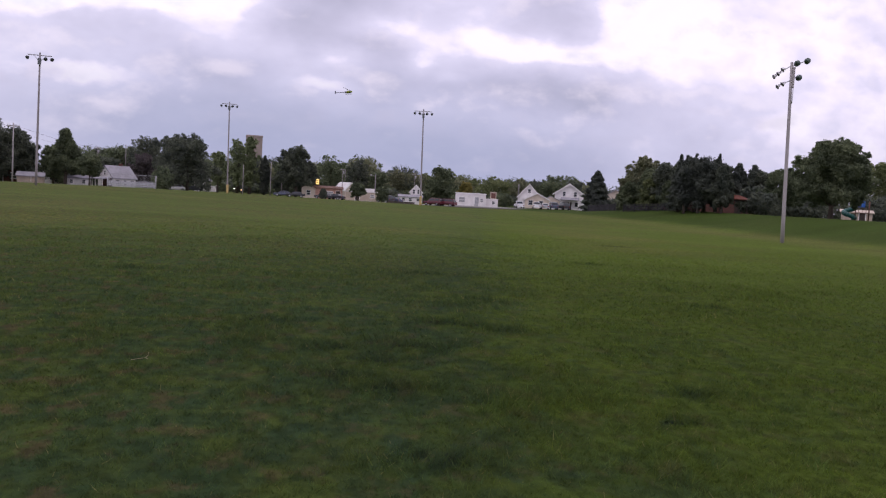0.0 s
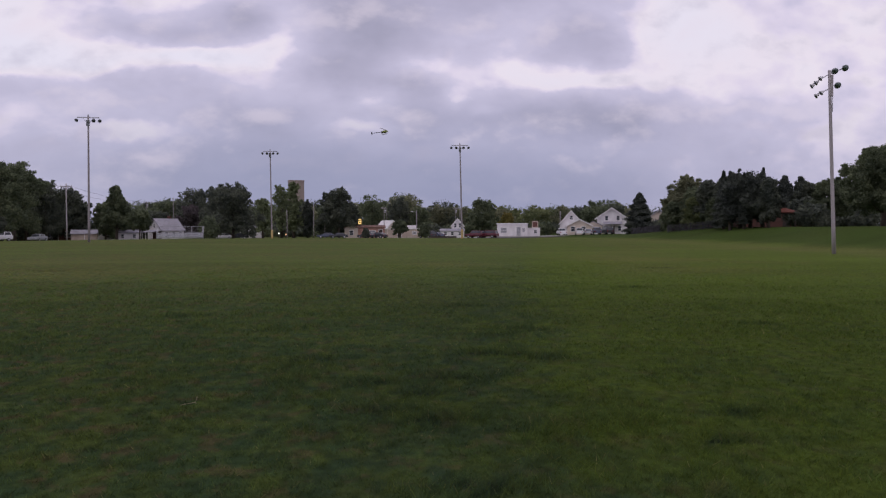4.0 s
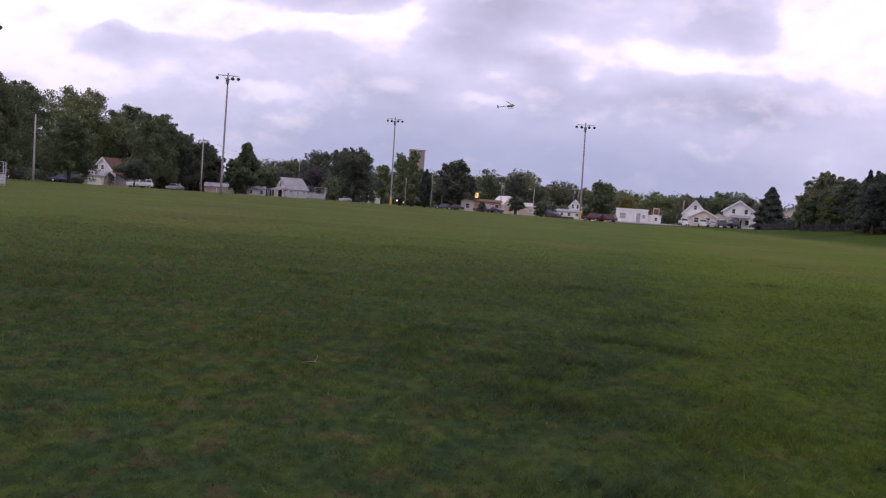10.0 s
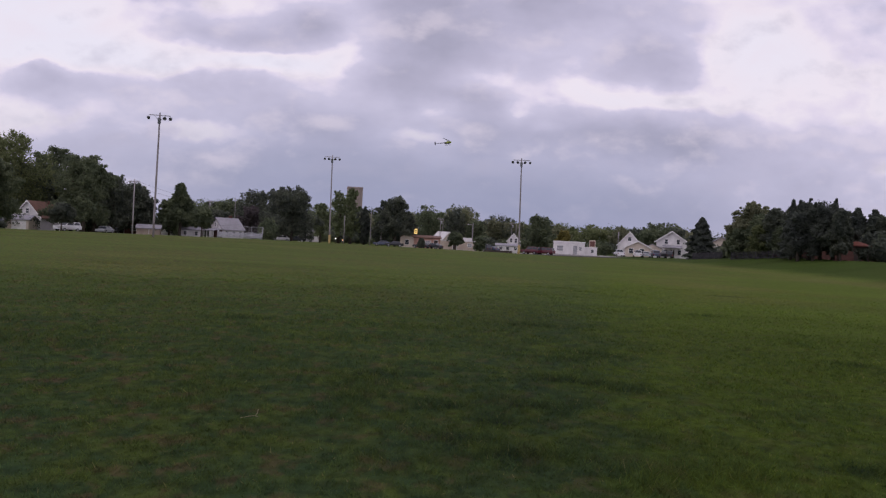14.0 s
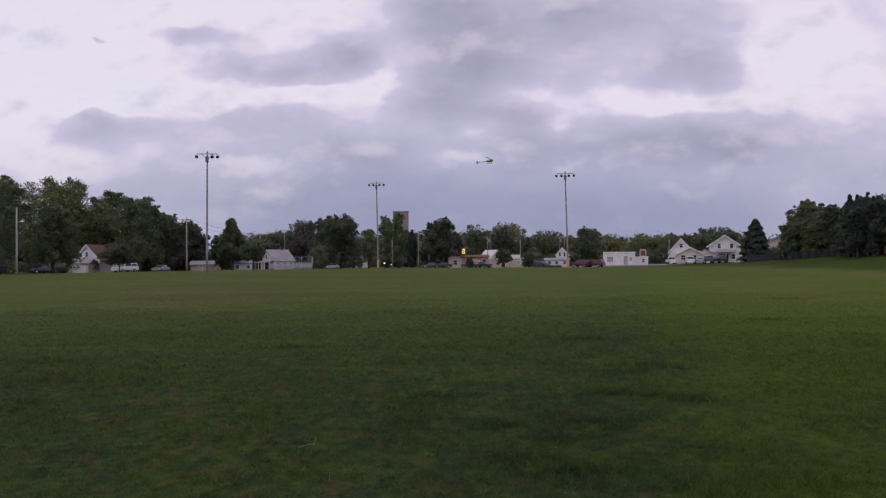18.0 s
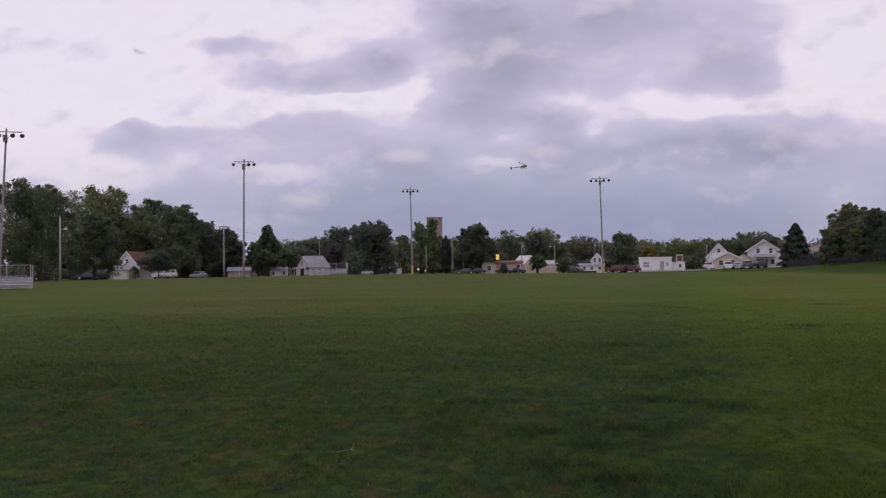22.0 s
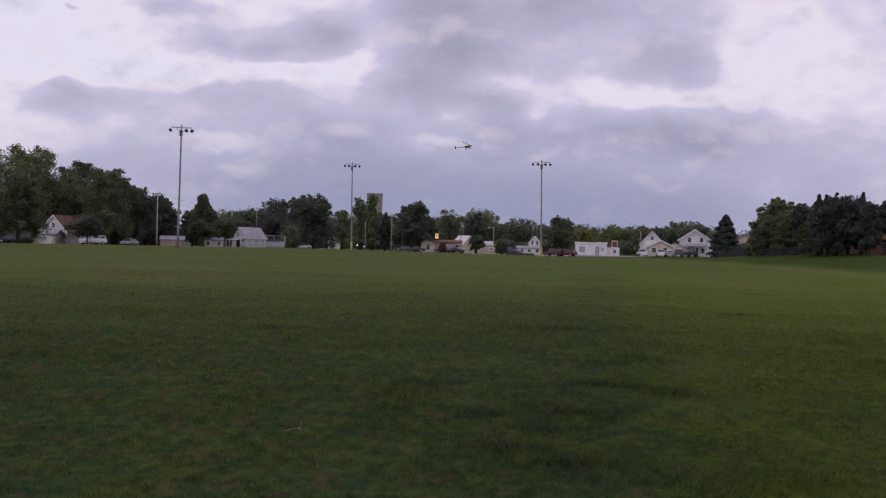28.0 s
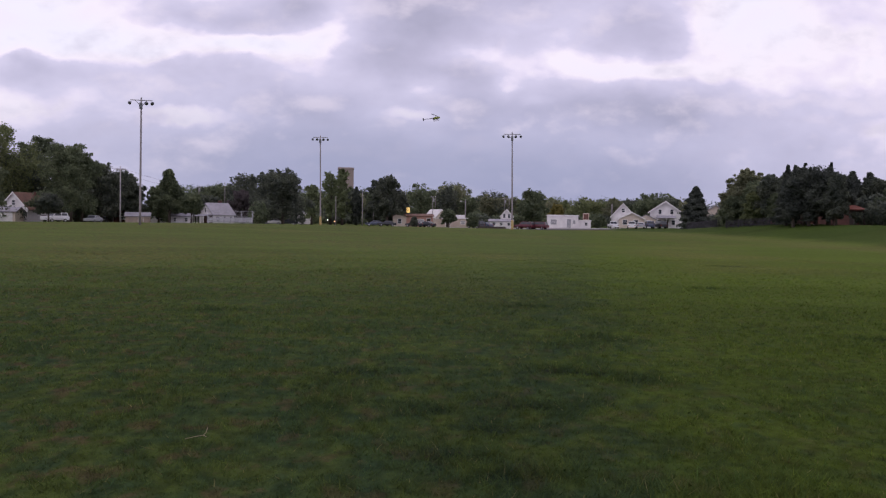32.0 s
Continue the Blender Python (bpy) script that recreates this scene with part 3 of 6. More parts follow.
def ribbon(name, points, width, lift, mat, label, category, high=0.0):
    """A road or path laid along the ground, with a little thickness."""
    s = Shape()
    rings = []
    for k, (x, y) in enumerate(points):
        x2, y2 = points[min(k + 1, len(points) - 1)]
        x1, y1 = points[max(k - 1, 0)]
        w = Vector((x2 - x1, y2 - y1, 0)).normalized()
        nx, ny = -w.y * width / 2, w.x * width / 2
        zl, zr = ground_z(x + nx, y + ny) + lift, ground_z(x - nx, y - ny) + lift
        rings.append([(x - nx, y - ny, zr - 0.3), (x + nx, y + ny, zl - 0.3), (x + nx, y + ny, zl), (x - nx, y - ny, zr)])
    s.loft(rings)
    return tagged(part(name, s, mat), label, category, kind="structure")


# ---- trees ----
def leaf_mesh(name, centres, outward, size, mat, parent, rng):
    """A crown: many small leaf clumps, each a tilted three-cornered blade."""
    n = len(centres)
    nrm = outward + rng.normal(0, 0.75, (n, 3))
    nrm /= np.linalg.norm(nrm, axis=1, keepdims=True) + 1e-9
    aid = rng.normal(0, 1, (n, 3))
    a = np.cross(nrm, aid)
    a /= np.linalg.norm(a, axis=1, keepdims=True) + 1e-9
    b = np.cross(nrm, a)
    k = (size * rng.uniform(0.55, 1.35, n))[:, None]
    sag = nrm * k * 0.25
    v = np.stack([centres - a * k - b * k * 0.5 - sag, centres + a * k - b * k * 0.5 - sag, centres + b * k * 0.75], 1).reshape(-1, 3)
    me = bpy.data.meshes.new(name)
    me.vertices.add(3 * n)
    me.vertices.foreach_set("co", v.ravel())
    me.loops.add(3 * n)
    me.loops.foreach_set("vertex_index", np.arange(3 * n))
    me.polygons.add(n)
    me.polygons.foreach_set("loop_start", np.arange(0, 3 * n, 3))
    me.update(calc_edges=True)
    me.materials.append(mat)
    ob = new(name, me)
    ob.parent = parent
    return ob


def tree(x, y, top, width, label, seed, mat=None, style="round", leaves=4200, size=0.23, bare=0.10, group="", gaps=0.0, lobes=34, trunk=None, arms=9, taper=0.85, point=0.0):
    """A broadleaf or needle tree: tapered trunk, limbs, and a crown with an uneven outline."""
    mat = mat or LEAF
    rng = np.random.default_rng(seed)
    away = math.hypot(x, y) / 150
    leaves = int(leaves * 3.9 * min(2.4, away ** -1.3))
    size *= 0.76 * min(1.3, max(0.6, away))
    width *= 1.10 if style == "round" else 1.0
    z0 = ground_z(x, y)
    h = top - z0
    t = thing("tree", x, y, z0, float(rng.uniform(0, 360)), label, "tree", group)
    r0 = trunk or max(0.12, 0.022 * h)
    wood = Shape()
    lean = rng.normal(0, 0.02 * h, 2)
    pts = [(0, 0, -0.2), (lean[0] * 0.3, lean[1] * 0.3, h * 0.3), (lean[0], lean[1], h * 0.62), (lean[0] * 1.3, lean[1] * 1.3, h * 0.9)]
    radii = [r0 * 1.35, r0 * 0.9, r0 * 0.5, r0 * 0.12]
    for k in range(3):
        wood.tube(pts[k], pts[k + 1], radii[k], radii[k + 1], 7)
    part("trunk", wood, BARK, t)
    if style in ("cone", "column"):
        n = leaves
        f = rng.uniform(0, 1, n) ** 0.75
        zz = bare * h + (1 - bare) * h * f
        tier = 0.84 + 0.16 * np.cos(f * lobes * math.pi * 2 + rng.uniform(0, 1, n))
        half = width / 2 * ((1 - f) ** taper * tier + 0.03) if style == "cone" else width / 2 * np.sqrt(np.clip(1 - (2 * f - 0.9) ** 2 * 0.95, 0.02, 1))
        ang = rng.uniform(0, 2 * math.pi, n)
        arm = 0.82 + 0.12 * np.sin(ang * 5 + f * 23) + 0.10 * np.sin(ang * 3 - f * 41 + seed) + rng.normal(0, 0.07, n)
        rad = half * arm * rng.uniform(0.35, 1.0, n) ** 0.45
        c = np.stack([rad * np.cos(ang), rad * np.sin(ang), zz - rad * 0.12], 1)
        out = np.stack([np.cos(ang), np.sin(ang), np.full(n, 0.5)], 1)
    else:
        centres, sizes = [], []
        for k in range(lobes):
            f = (k + 0.5) / lobes
            zc = bare * h + (1 - bare) * h * (0.10 + 0.80 * f)
            s = (zc / h - bare) / (1 - bare)
            wide = width / 2 * (math.sin(math.pi * min(1, 0.10 + 0.86 * s) ** 0.85) ** 0.7)
            wide = wide * (1 - point) + point * width / 2 * (1.02 - s) ** 0.75 * (0.55 + 0.45 * min(1, s * 5))
            ang = k * 2.399 + rng.uniform(-0.5, 0.5)
            rr = wide * rng.uniform(0.35, 0.86)
            sz = width * rng.uniform(0.085, 0.20) * min(1.0, (44 / lobes) ** 0.5) * (1 - 0.72 * point * s)
            roofline = h * (1 - 0.32 * (2 * rr / width) ** 2) - sz * 0.75
            c0 = np.array([rr * math.cos(ang), rr * math.sin(ang), min(zc, roofline)])
            centres.append(c0)
            sizes.append(sz)
            if k % 3 == 0 and k // 3 < arms:
                at = Vector((lean[0] * 0.6, lean[1] * 0.6, max(bare * h * 0.8, c0[2] - rr * 0.8)))
                part("limb", Shape().tube(at, c0, r0 * 0.38, r0 * 0.08, 5), BARK, t)
        centres.append(np.array([0, 0, h - width * (0.16 - 0.08 * point)]))
        sizes.append(width * (0.15 - 0.08 * point))
        # Heart of the crown, and sprays that stand out of its outline.
        for f in (0.22, 0.4, 0.58, 0.75):
            centres.append(np.array([0, 0, bare * h + (1 - bare) * h * f]))
            sizes.append(width * (0.26 - point * 0.16 * f))
        if point:
            for f, g in ((0.72, 0.16), (0.80, 0.12), (0.86, 0.09), (0.91, 0.07), (0.95, 0.05)):
                centres.append(np.array([lean[0] * f, lean[1] * f, h * f]))
                sizes.append(width * g * (1.4 - 0.4 * point))
        for k in range(lobes * 4):
            base = centres[k % lobes]
            way = np.array([base[0], base[1], (base[2] - h * 0.45) * 0.9]) + rng.normal(0, width * 0.12, 3)
            way /= np.linalg.norm(way) + 1e-9
            at = base + way * sizes[k % lobes] * rng.uniform(0.75, 1.25)
            at[2] = min(at[2], h * (1 - 0.30 * (at[0] ** 2 + at[1] ** 2) * 4 / width ** 2) + rng.uniform(-0.5, 0.03 * width))
            centres.append(at)
            sizes.append(sizes[k % lobes] * rng.uniform(0.20, 0.46))
        centres, sizes = np.array(centres), np.array(sizes)
        pick = rng.choice(len(centres), leaves, p=sizes ** 1.7 / (sizes ** 1.7).sum())
        d = rng.normal(0, 1, (leaves, 3))
        d /= np.linalg.norm(d, axis=1, keepdims=True)
        depth = rng.uniform(0.1, 1.0, leaves) ** 0.45 * (1 + rng.normal(0, 0.12 if away < 1.5 else 0.08, leaves))
        c = centres[pick] + d * (sizes[pick] * depth)[:, None] * np.array([1, 1, 0.8])
        out = d + np.array([0, 0, 0.4])
        if gaps:
            keep = np.array([noise.noise(Vector(p) * 0.55) for p in c]) > gaps - 0.5
            c, out = c[keep], out[keep]
        above = c[:, 2] > 0.3
        c, out = c[above], out[above]
    leaf_mesh("crown", c, out, size, mat, t, rng)
    return t


def bush(x, y, top, width, label, seed, mat=None, leaves=900, size=0.16, group=""):
    """A shrub: short stems and a low, uneven crown."""
    mat = mat or LEAF
    rng = np.random.default_rng(seed)
    z0 = ground_z(x, y)
    h = top - z0
    t = thing("bush", x, y, z0, float(rng.uniform(0, 360)), label, "bush", group)
    stems = Shape()
    for k in range(5):
        a = k * 1.26
        stems.tube((0.1 * math.cos(a), 0.1 * math.sin(a), -0.1), (width * 0.25 * math.cos(a), width * 0.25 * math.sin(a), h * 0.6), 0.04, 0.015, 5)
    part("stems", stems, BARK, t)
    d = rng.normal(0, 1, (leaves, 3))
    d /= np.linalg.norm(d, axis=1, keepdims=True)
    bump = 1 + 0.18 * np.sin(d[:, 0] * 6 + seed) * np.cos(d[:, 1] * 5 + d[:, 2] * 4)
    c = d * (rng.uniform(0.25, 1, leaves) ** 0.4 * bump)[:, None] * np.array([width / 2, width / 2, h * 0.52]) + np.array([0, 0, h * 0.5])
    leaf_mesh("leaves", c[c[:, 2] > 0.02], (d + np.array([0, 0, 0.3]))[c[:, 2] > 0.02], size, mat, t, rng)
    return t


# Trees along the street at the field's left side.
tree(-62.2, 93.0, 13.6, 10.3, "tall dark green broadleaf tree behind the bleachers", 11, LEAF, leaves=7000, gaps=0.22, lobes=34)
tree(-73.5, 91.4, 11.0, 10.4, "tall green tree with thin gaps beside the bleachers", 12, LEAF, leaves=6000, gaps=0.25, lobes=32)
tree(-79.3, 91.9, 10.0, 9.9, "greyish dark tree at the edge of the field", 13, LEAF_PURPLE, leaves=5200, gaps=0.2, lobes=30)
tree(-86.8, 155.2, 19.3, 18.4, "tall yellow-green broadleaf tree by the street", 14, LEAF_LIGHT, leaves=9000, lobes=44)
tree(-61.9, 108.4, 10.2, 6.8, "round lower green tree by the street", 15, LEAF, leaves=5200, bare=0.1)
tree(-75.4, 115.9, 15.8, 8.0, "tall dark tree by the street", 16, LEAF, leaves=5000)
tree(-81.4, 167.0, 17.7, 12.6, "dark broadleaf tree beside the house", 17, LEAF, leaves=7000, lobes=40)
tree(-68.9, 157.4, 13.4, 7.9, "green tree in the row by the street", 25, LEAF, leaves=4200)
tree(-65.2, 143.7, 14.4, 10.7, "broad dark tree with a thick trunk by the parked cars", 18, LEAF, leaves=5600, bare=0.12, trunk=0.42)
tree(-65.6, 158.8, 12.0, 9.6, "dark green tree behind the parked cars", 19, LEAF_DARK, leaves=5600)
tree(-64.8, 169.8, 10.5, 7.0, "rounded dark tree behind the wooden power pole", 20, LEAF_DARK, leaves=5600, lobes=44, bare=0.06)
tree(-75.9, 174.0, 13.7, 11.2, "dark tree deep in the row", 21, LEAF_DARK, leaves=3600)
tree(-85.5, 162.7, 14.1, 13.6, "dark tree behind the brown-roofed house", 22, LEAF_DARK, leaves=5600)
tree(-63.9, 133.1, 4.9, 4.2, "small round dark ornamental tree in front of the house", 23, LEAF_DARK, leaves=2600, bare=0.32, lobes=20, arms=4)
bush(-68.2, 122.0, 1.2, 2.1, "dark shrub by the garage", 24, LEAF_DARK)
# Trees along the street ahead.
tree(-51.3, 156.6, 11.0, 7.5, "pointed broad green tree beside the white house", 30, LEAF, leaves=7000, lobes=50, bare=0.2, point=1.0)
tree(-45.35, 151.5, 5.9, 4.6, "small green tree by the white house", 31, LEAF, leaves=2400, bare=0.36)
tree(-56.4, 165.4, 7.8, 5.2, "green tree behind the pointed tree", 32, LEAF, leaves=2400)
tree(-48.6, 209.2, 13.5, 9.8, "dark green tree behind the white house", 33, LEAF_DARK, leaves=3600)
tree(-40.9, 200.7, 13.1, 8.3, "dark green tree in the row", 34, LEAF_DARK, leaves=3200)
tree(-56.9, 212.3, 9.7, 8.1, "green tree behind the roof", 35, LEAF, leaves=2600)
tree(-63.4, 220.9, 8.5, 7.5, "green tree further back", 36, LEAF, leaves=2200)
tree(-45.7, 194.5, 8.1, 5.9, "thin reddish brown leaved tree", 37, LEAF_PURPLE, leaves=2400, gaps=0.1)
tree(-30.1, 165.0, 11.5, 11.4, "large round dense dark tree", 38, LEAF_DARK, leaves=7000, lobes=40, bare=0.1)
bush(-29.2, 136.7, 4.1, 3.5, "leafy green shrub by the bleachers", 39, LEAF, 1500, 0.2)
tree(-27.3, 187.8, 9.5, 4.8, "pale green thin young tree", 40, LEAF_STRAW, leaves=2200, gaps=0.25)
tree(-24.6, 203.3, 14.0, 6.0, "pale feathery yellow-green tree beside the light pole", 41, LEAF_STRAW, leaves=3200, gaps=0.3)
tree(-21.1, 198.7, 14.4, 5.6, "tall pale yellow-green tree in front of the tower", 42, LEAF_STRAW, leaves=3600, gaps=0.2, point=0.3)
tree(-17.5, 199.0, 9.4, 3.2, "narrow dark evergreen by the tower", 43, NEEDLE, leaves=2200, style="column", bare=0.03)
tree(-9.3, 194.5, 12.7, 8.6, "tall dark tree with an uneven crown", 44, LEAF_DARK, leaves=5200, lobes=22, bare=0.12)
tree(-6.2, 199.7, 8.9, 4.4, "dark tree beside the taller one", 45, LEAF_DARK, leaves=2400)
tree(-13.5, 204.3, 6.2, 5.1, "dark tree under the taller one", 46, LEAF_DARK, leaves=2000)
tree(-2.3, 181.7, 2.1, 1.6, "small dark tree by the salmon building", 47, LEAF_DARK, leaves=700, size=0.2)
tree(5.4, 171.7, 3.8, 3.3, "small round green tree in front of the low building", 48, LEAF, leaves=1700, size=0.22, bare=0.3)
tree(11.2, 177.4, 2.9, 2.6, "small green tree by the parked cars", 49, LEAF, leaves=1100, size=0.2)
tree(28.5, 202.8, 9.9, 8.2, "rounded green tree by the red cars", 50, LEAF, leaves=4200)
tree(40.4, 236.3, 5.2, 6.4, "green tree behind the white trailer", 51, LEAF, leaves=1800)
tree(43.3, 189.9, 3.0, 3.2, "small green tree beside the shed", 52, LEAF, leaves=1300, size=0.22)
tree(56.5, 227.8, 8.8, 6.2, "pale green tree behind the houses", 53, LEAF_PALE, leaves=2600, gaps=0.15)
tree(64.8, 225.6, 8.5, 8.7, "round green tree behind the houses", 54, LEAF, leaves=3600)
tree(68.8, 213.9, 8.8, 6.0, "dark tree behind the white house", 55, LEAF_DARK, leaves=2600)
tree(7.0, 240.2, 11.8, 7.4, "round dark tree behind the cream house", 56, LEAF_DARK, leaves=3600)
tree(13.5, 237.9, 8.7, 7.0, "dark green tree behind the tan building", 57, LEAF, leaves=3000)
tree(40.0, 231.8, 6.9, 4.8, "yellowish green tree behind the mobile home", 58, LEAF_YELLOW, leaves=2400)
# The far belt of trees behind the houses.
rng = random.Random(5)
for k in range(46):
    fx = 470 + k * 19 + rng.uniform(-8, 8)
    hill = 381 - 14 * math.exp(-((fx - 905) / 26) ** 2) + rng.uniform(-8, 8) + 6 * math.sin(fx * 0.013)
    d = rng.uniform(255, 330)
    az = (fx - 784) / 1358.0
    bx, by = d * math.sin(az - 0.0595), d * math.cos(az - 0.0595)
    tree(bx, by, 1.7 + (427.9 - hill - 0.0175 * (fx - 784)) / 1358.0 * d, rng.uniform(11, 17), "distant green tree in a long row behind the houses", 100 + k,
         rng.choice((LEAF, LEAF_DARK, LEAF_DARK, LEAF, LEAF_PALE, LEAF_LIGHT, LEAF, LEAF_PALE)), leaves=3600, size=0.3, bare=0.02, group="distant tree row", lobes=16, arms=3)
# The bank at the right.
tree(50.6, 143.1, 8.4, 7.4, "dense dark spruce with a pointed top", 60, NEEDLE, style="cone", leaves=9000, bare=0.01, lobes=7, size=0.26, taper=0.62)
tree(47.8, 114.0, 10.0, 6.4, "feathery pale green tree behind the fence", 61, LEAF_PALE, leaves=7500, gaps=0.36, lobes=40, point=0.45)
tree(46.9, 116.6, 7.8, 4.1, "feathery thin-branched tree behind the fence", 77, LEAF_PALE, leaves=4200, gaps=0.3, lobes=22)
tree(47.3, 108.8, 8.0, 4.7, "green tree in the thicket behind the fence", 62, LEAF, leaves=3600)
tree(44.9, 112.0, 5.8, 3.4, "rounded green evergreen by the fence", 63, LEAF, leaves=4200, bare=0.03, lobes=30, point=0.35)
tree(46.0, 107.2, 6.3, 3.3, "pointed green evergreen by the fence", 64, LEAF_LIGHT, leaves=4200, bare=0.03, lobes=30, point=0.6)
tree(47.5, 103.3, 6.0, 3.0, "dark rounded evergreen by the fence", 65, LEAF, leaves=4200, bare=0.03, lobes=30, point=0.3)
tree(47.5, 105.5, 8.7, 3.4, "dark green tree in the thicket", 66, LEAF_DARK, leaves=3000)
tree(46.0, 97.3, 9.2, 4.0, "dark spiry conifer by the fence", 67, NEEDLE, style="cone", leaves=3200, bare=0.05, lobes=8)
tree(47.2, 92.3, 8.6, 7.0, "broad very dark conifer with a pale bare trunk", 68, NEEDLE, leaves=11000, lobes=44, bare=0.2, trunk=0.2)
tree(44.6, 92.5, 8.9, 1.8, "narrow dark conifer spire beside the broad one", 79, NEEDLE, leaves=2600, bare=0.02, lobes=30, point=1.0)
tree(46.5, 93.8, 9.3, 2.2, "narrow dark conifer spire beside the broad one", 80, NEEDLE, leaves=2600, bare=0.02, lobes=30, point=1.0)
tree(45.8, 91.2, 8.5, 2.0, "narrow dark conifer spire before the broad one", 83, NEEDLE, style="cone", leaves=2600, bare=0.1, lobes=9, taper=0.8)
tree(48.4, 91.4, 9.1, 1.9, "narrow dark conifer spire rising above the broad one", 84, NEEDLE, style="cone", leaves=2600, bare=0.1, lobes=9, taper=0.8)
tree(49.2, 93.2, 8.9, 2.1, "narrow dark conifer spire behind the broad one", 85, NEEDLE, style="cone", leaves=2600, bare=0.1, lobes=9, taper=0.8)
tree(47.2, 87.7, 7.7, 2.8, "green broadleaf tree beside the broad conifer", 81, LEAF_DARK, leaves=4200, bare=0.06)
bush(52.0, 86.6, 4.6, 4.2, "low green shrub beside the shelter", 82, LEAF_DARK, 1500, 0.18)
tree(47.8, 98.7, 9.0, 4.1, "dark conifer beside the broad one", 69, LEAF_DARK, leaves=3600)
tree(60.8, 108.8, 9.6, 5.0, "spiry dark conifer behind the shelter", 70, NEEDLE, leaves=4600, bare=0.02, lobes=40, point=1.0)
tree(62.7, 107.8, 9.4, 5.2, "dark conifer behind the shelter", 71, NEEDLE, leaves=4600, bare=0.02, lobes=40, point=1.0)
bush(56.5, 96.3, 5.5, 4.8, "wide dark green hedge-like thicket", 72, LEAF_DARK, 2600, 0.25)
tree(55.8, 88.2, 7.8, 4.5, "dark green tree behind the steel light pole", 73, LEAF, leaves=4200, bare=0.2)
tree(52.7, 74.7, 10.2, 8.1, "large round dense green shade tree with a short trunk", 74, LEAF, leaves=13000, lobes=90, bare=0.19, trunk=0.22, point=0.25)
tree(108.7, 140.2, 14.1, 7.9, "green tree behind the playground", 75, LEAF_LIGHT, leaves=4800, bare=0.22)
tree(63.1, 107.1, 8.6, 4.6, "dark tree behind the shelter", 76, LEAF_DARK, leaves=3000)

# Rows behind, on both sides, that close the view under the crowns.
rng = random.Random(9)
for k in range(16):
    f = k / 15
    bx, by = -158 + 104 * f + rng.uniform(-3, 3), 96 + 92 * f + rng.uniform(-5, 5)
    tree(bx, by, ground_z(bx, by) + rng.uniform(6.5, 9.5), rng.uniform(9, 13), "dark green tree behind the street", 160 + k, rng.choice((LEAF_DARK, LEAF, LEAF_DARK)), leaves=1800, size=0.34, bare=0.0, group="trees behind the street", lobes=18, arms=3)
for k in range(14):
    f = k / 13
    if f > 0.62:
        continue
    bx, by = 66 + 62 * f + rng.uniform(-3, 3), 168 - 96 * f + rng.uniform(-4, 4)
    tree(bx, by, ground_z(bx, by) + rng.uniform(4.6, 6.4), rng.uniform(8, 11), "dark green tree behind the bank", 180 + k, rng.choice((LEAF_DARK, LEAF, LEAF_DARK)), leaves=1700, size=0.3, bare=0.0, group="trees behind the bank", lobes=18, arms=3)


# ---- light poles of the field ----
def floodlight(parent, x, y, z, way, mat, size=0.26):
    """A spun bowl with a ballast at its back and a glass front."""
    w = Vector(way).normalized()
    s = Shape().lathe(Vector((x, y, z)) - w * size * 0.9, w, [(0, 0.05), (0.02, size * 0.38), (size * 0.55, size * 0.42), (size * 0.7, size * 0.55), (size * 1.15, size * 0.95), (size * 1.3, size), (size * 1.32, size * 0.9)], 14)
    head = part("floodlight", s, mat, parent)
    part("lens", Shape().lathe(Vector((x, y, z)) + w * (size * 0.43), w, [(0, size * 0.88), (0.03, size * 0.6), (0.04, 0.02)], 14), LENS, head, "dark glass lens")
    part("bracket", Shape().tube((x, y, z - size * 0.15), (x, y, z + size * 0.75), 0.025, n=6), STEEL, head)
    return head


def shaft(h, lean, r0, r1, n=14, cuts=6):
    """A tapered round shaft, leaning a little."""
    rings = []
    for k in range(cuts + 1):
        f = k / cuts
        r = r0 + (r1 - r0) * f
        rings.append([(lean * f + r * math.cos(2 * math.pi * i / n), r * math.sin(2 * math.pi * i / n), -0.3 + (h + 0.3) * f) for i in range(n)])
    return Shape().loft(rings, True)


def field_pole(x, y, top, lean, turn, lamps, pad, label, base_r=0.19, arm=1.15):
    z = ground_z(x, y)
    h = top - z
    t = thing("light_pole", x, y, z, turn, label, "light pole", "field light poles")
    lx = lean
    part("pole", shaft(h, lx, base_r * 0.78, base_r * 0.5), POLE_WOOD, t)
    cap = Shape().lathe((lx, 0, h), (0, 0, 1), [(0, base_r * 0.55), (0.10, base_r * 0.5), (0.22, 0.03)], 10)
    part("cap", cap, STEEL, t)
    bar = Shape()
    bar.tube((lx - arm, 0, h - 0.12), (lx + arm, 0, h - 0.12), 0.045, n=8)
    bar.tube((lx - arm * 0.55, 0, h - 0.12), (lx, 0, h - 0.75), 0.025, n=6)
    bar.tube((lx + arm * 0.55, 0, h - 0.12), (lx, 0, h - 0.75), 0.025, n=6)
    part("crossarm", bar, STEEL, t)
    for px, wx, wy in lamps:
        floodlight(t, lx + px * arm, -0.12, h - 0.42, (wx, wy, -0.55), LAMP_METAL, 0.19)
    part("ballast_box", Shape().box(lx * 0.96, -0.2, h - 1.0, 0.3, 0.22, 0.6, bevel=0.02), LAMP_METAL, t)
    if pad:
        p = Shape().lathe((0, 0, 0), (0, 0, 1), [(0, base_r + 0.0), (0.08, base_r + 0.02), (1.15, base_r + 0.01), (1.25, base_r - 0.02)], 14)
        part("base_pad", p, PAD, t, "yellow padded sleeve")
    return t


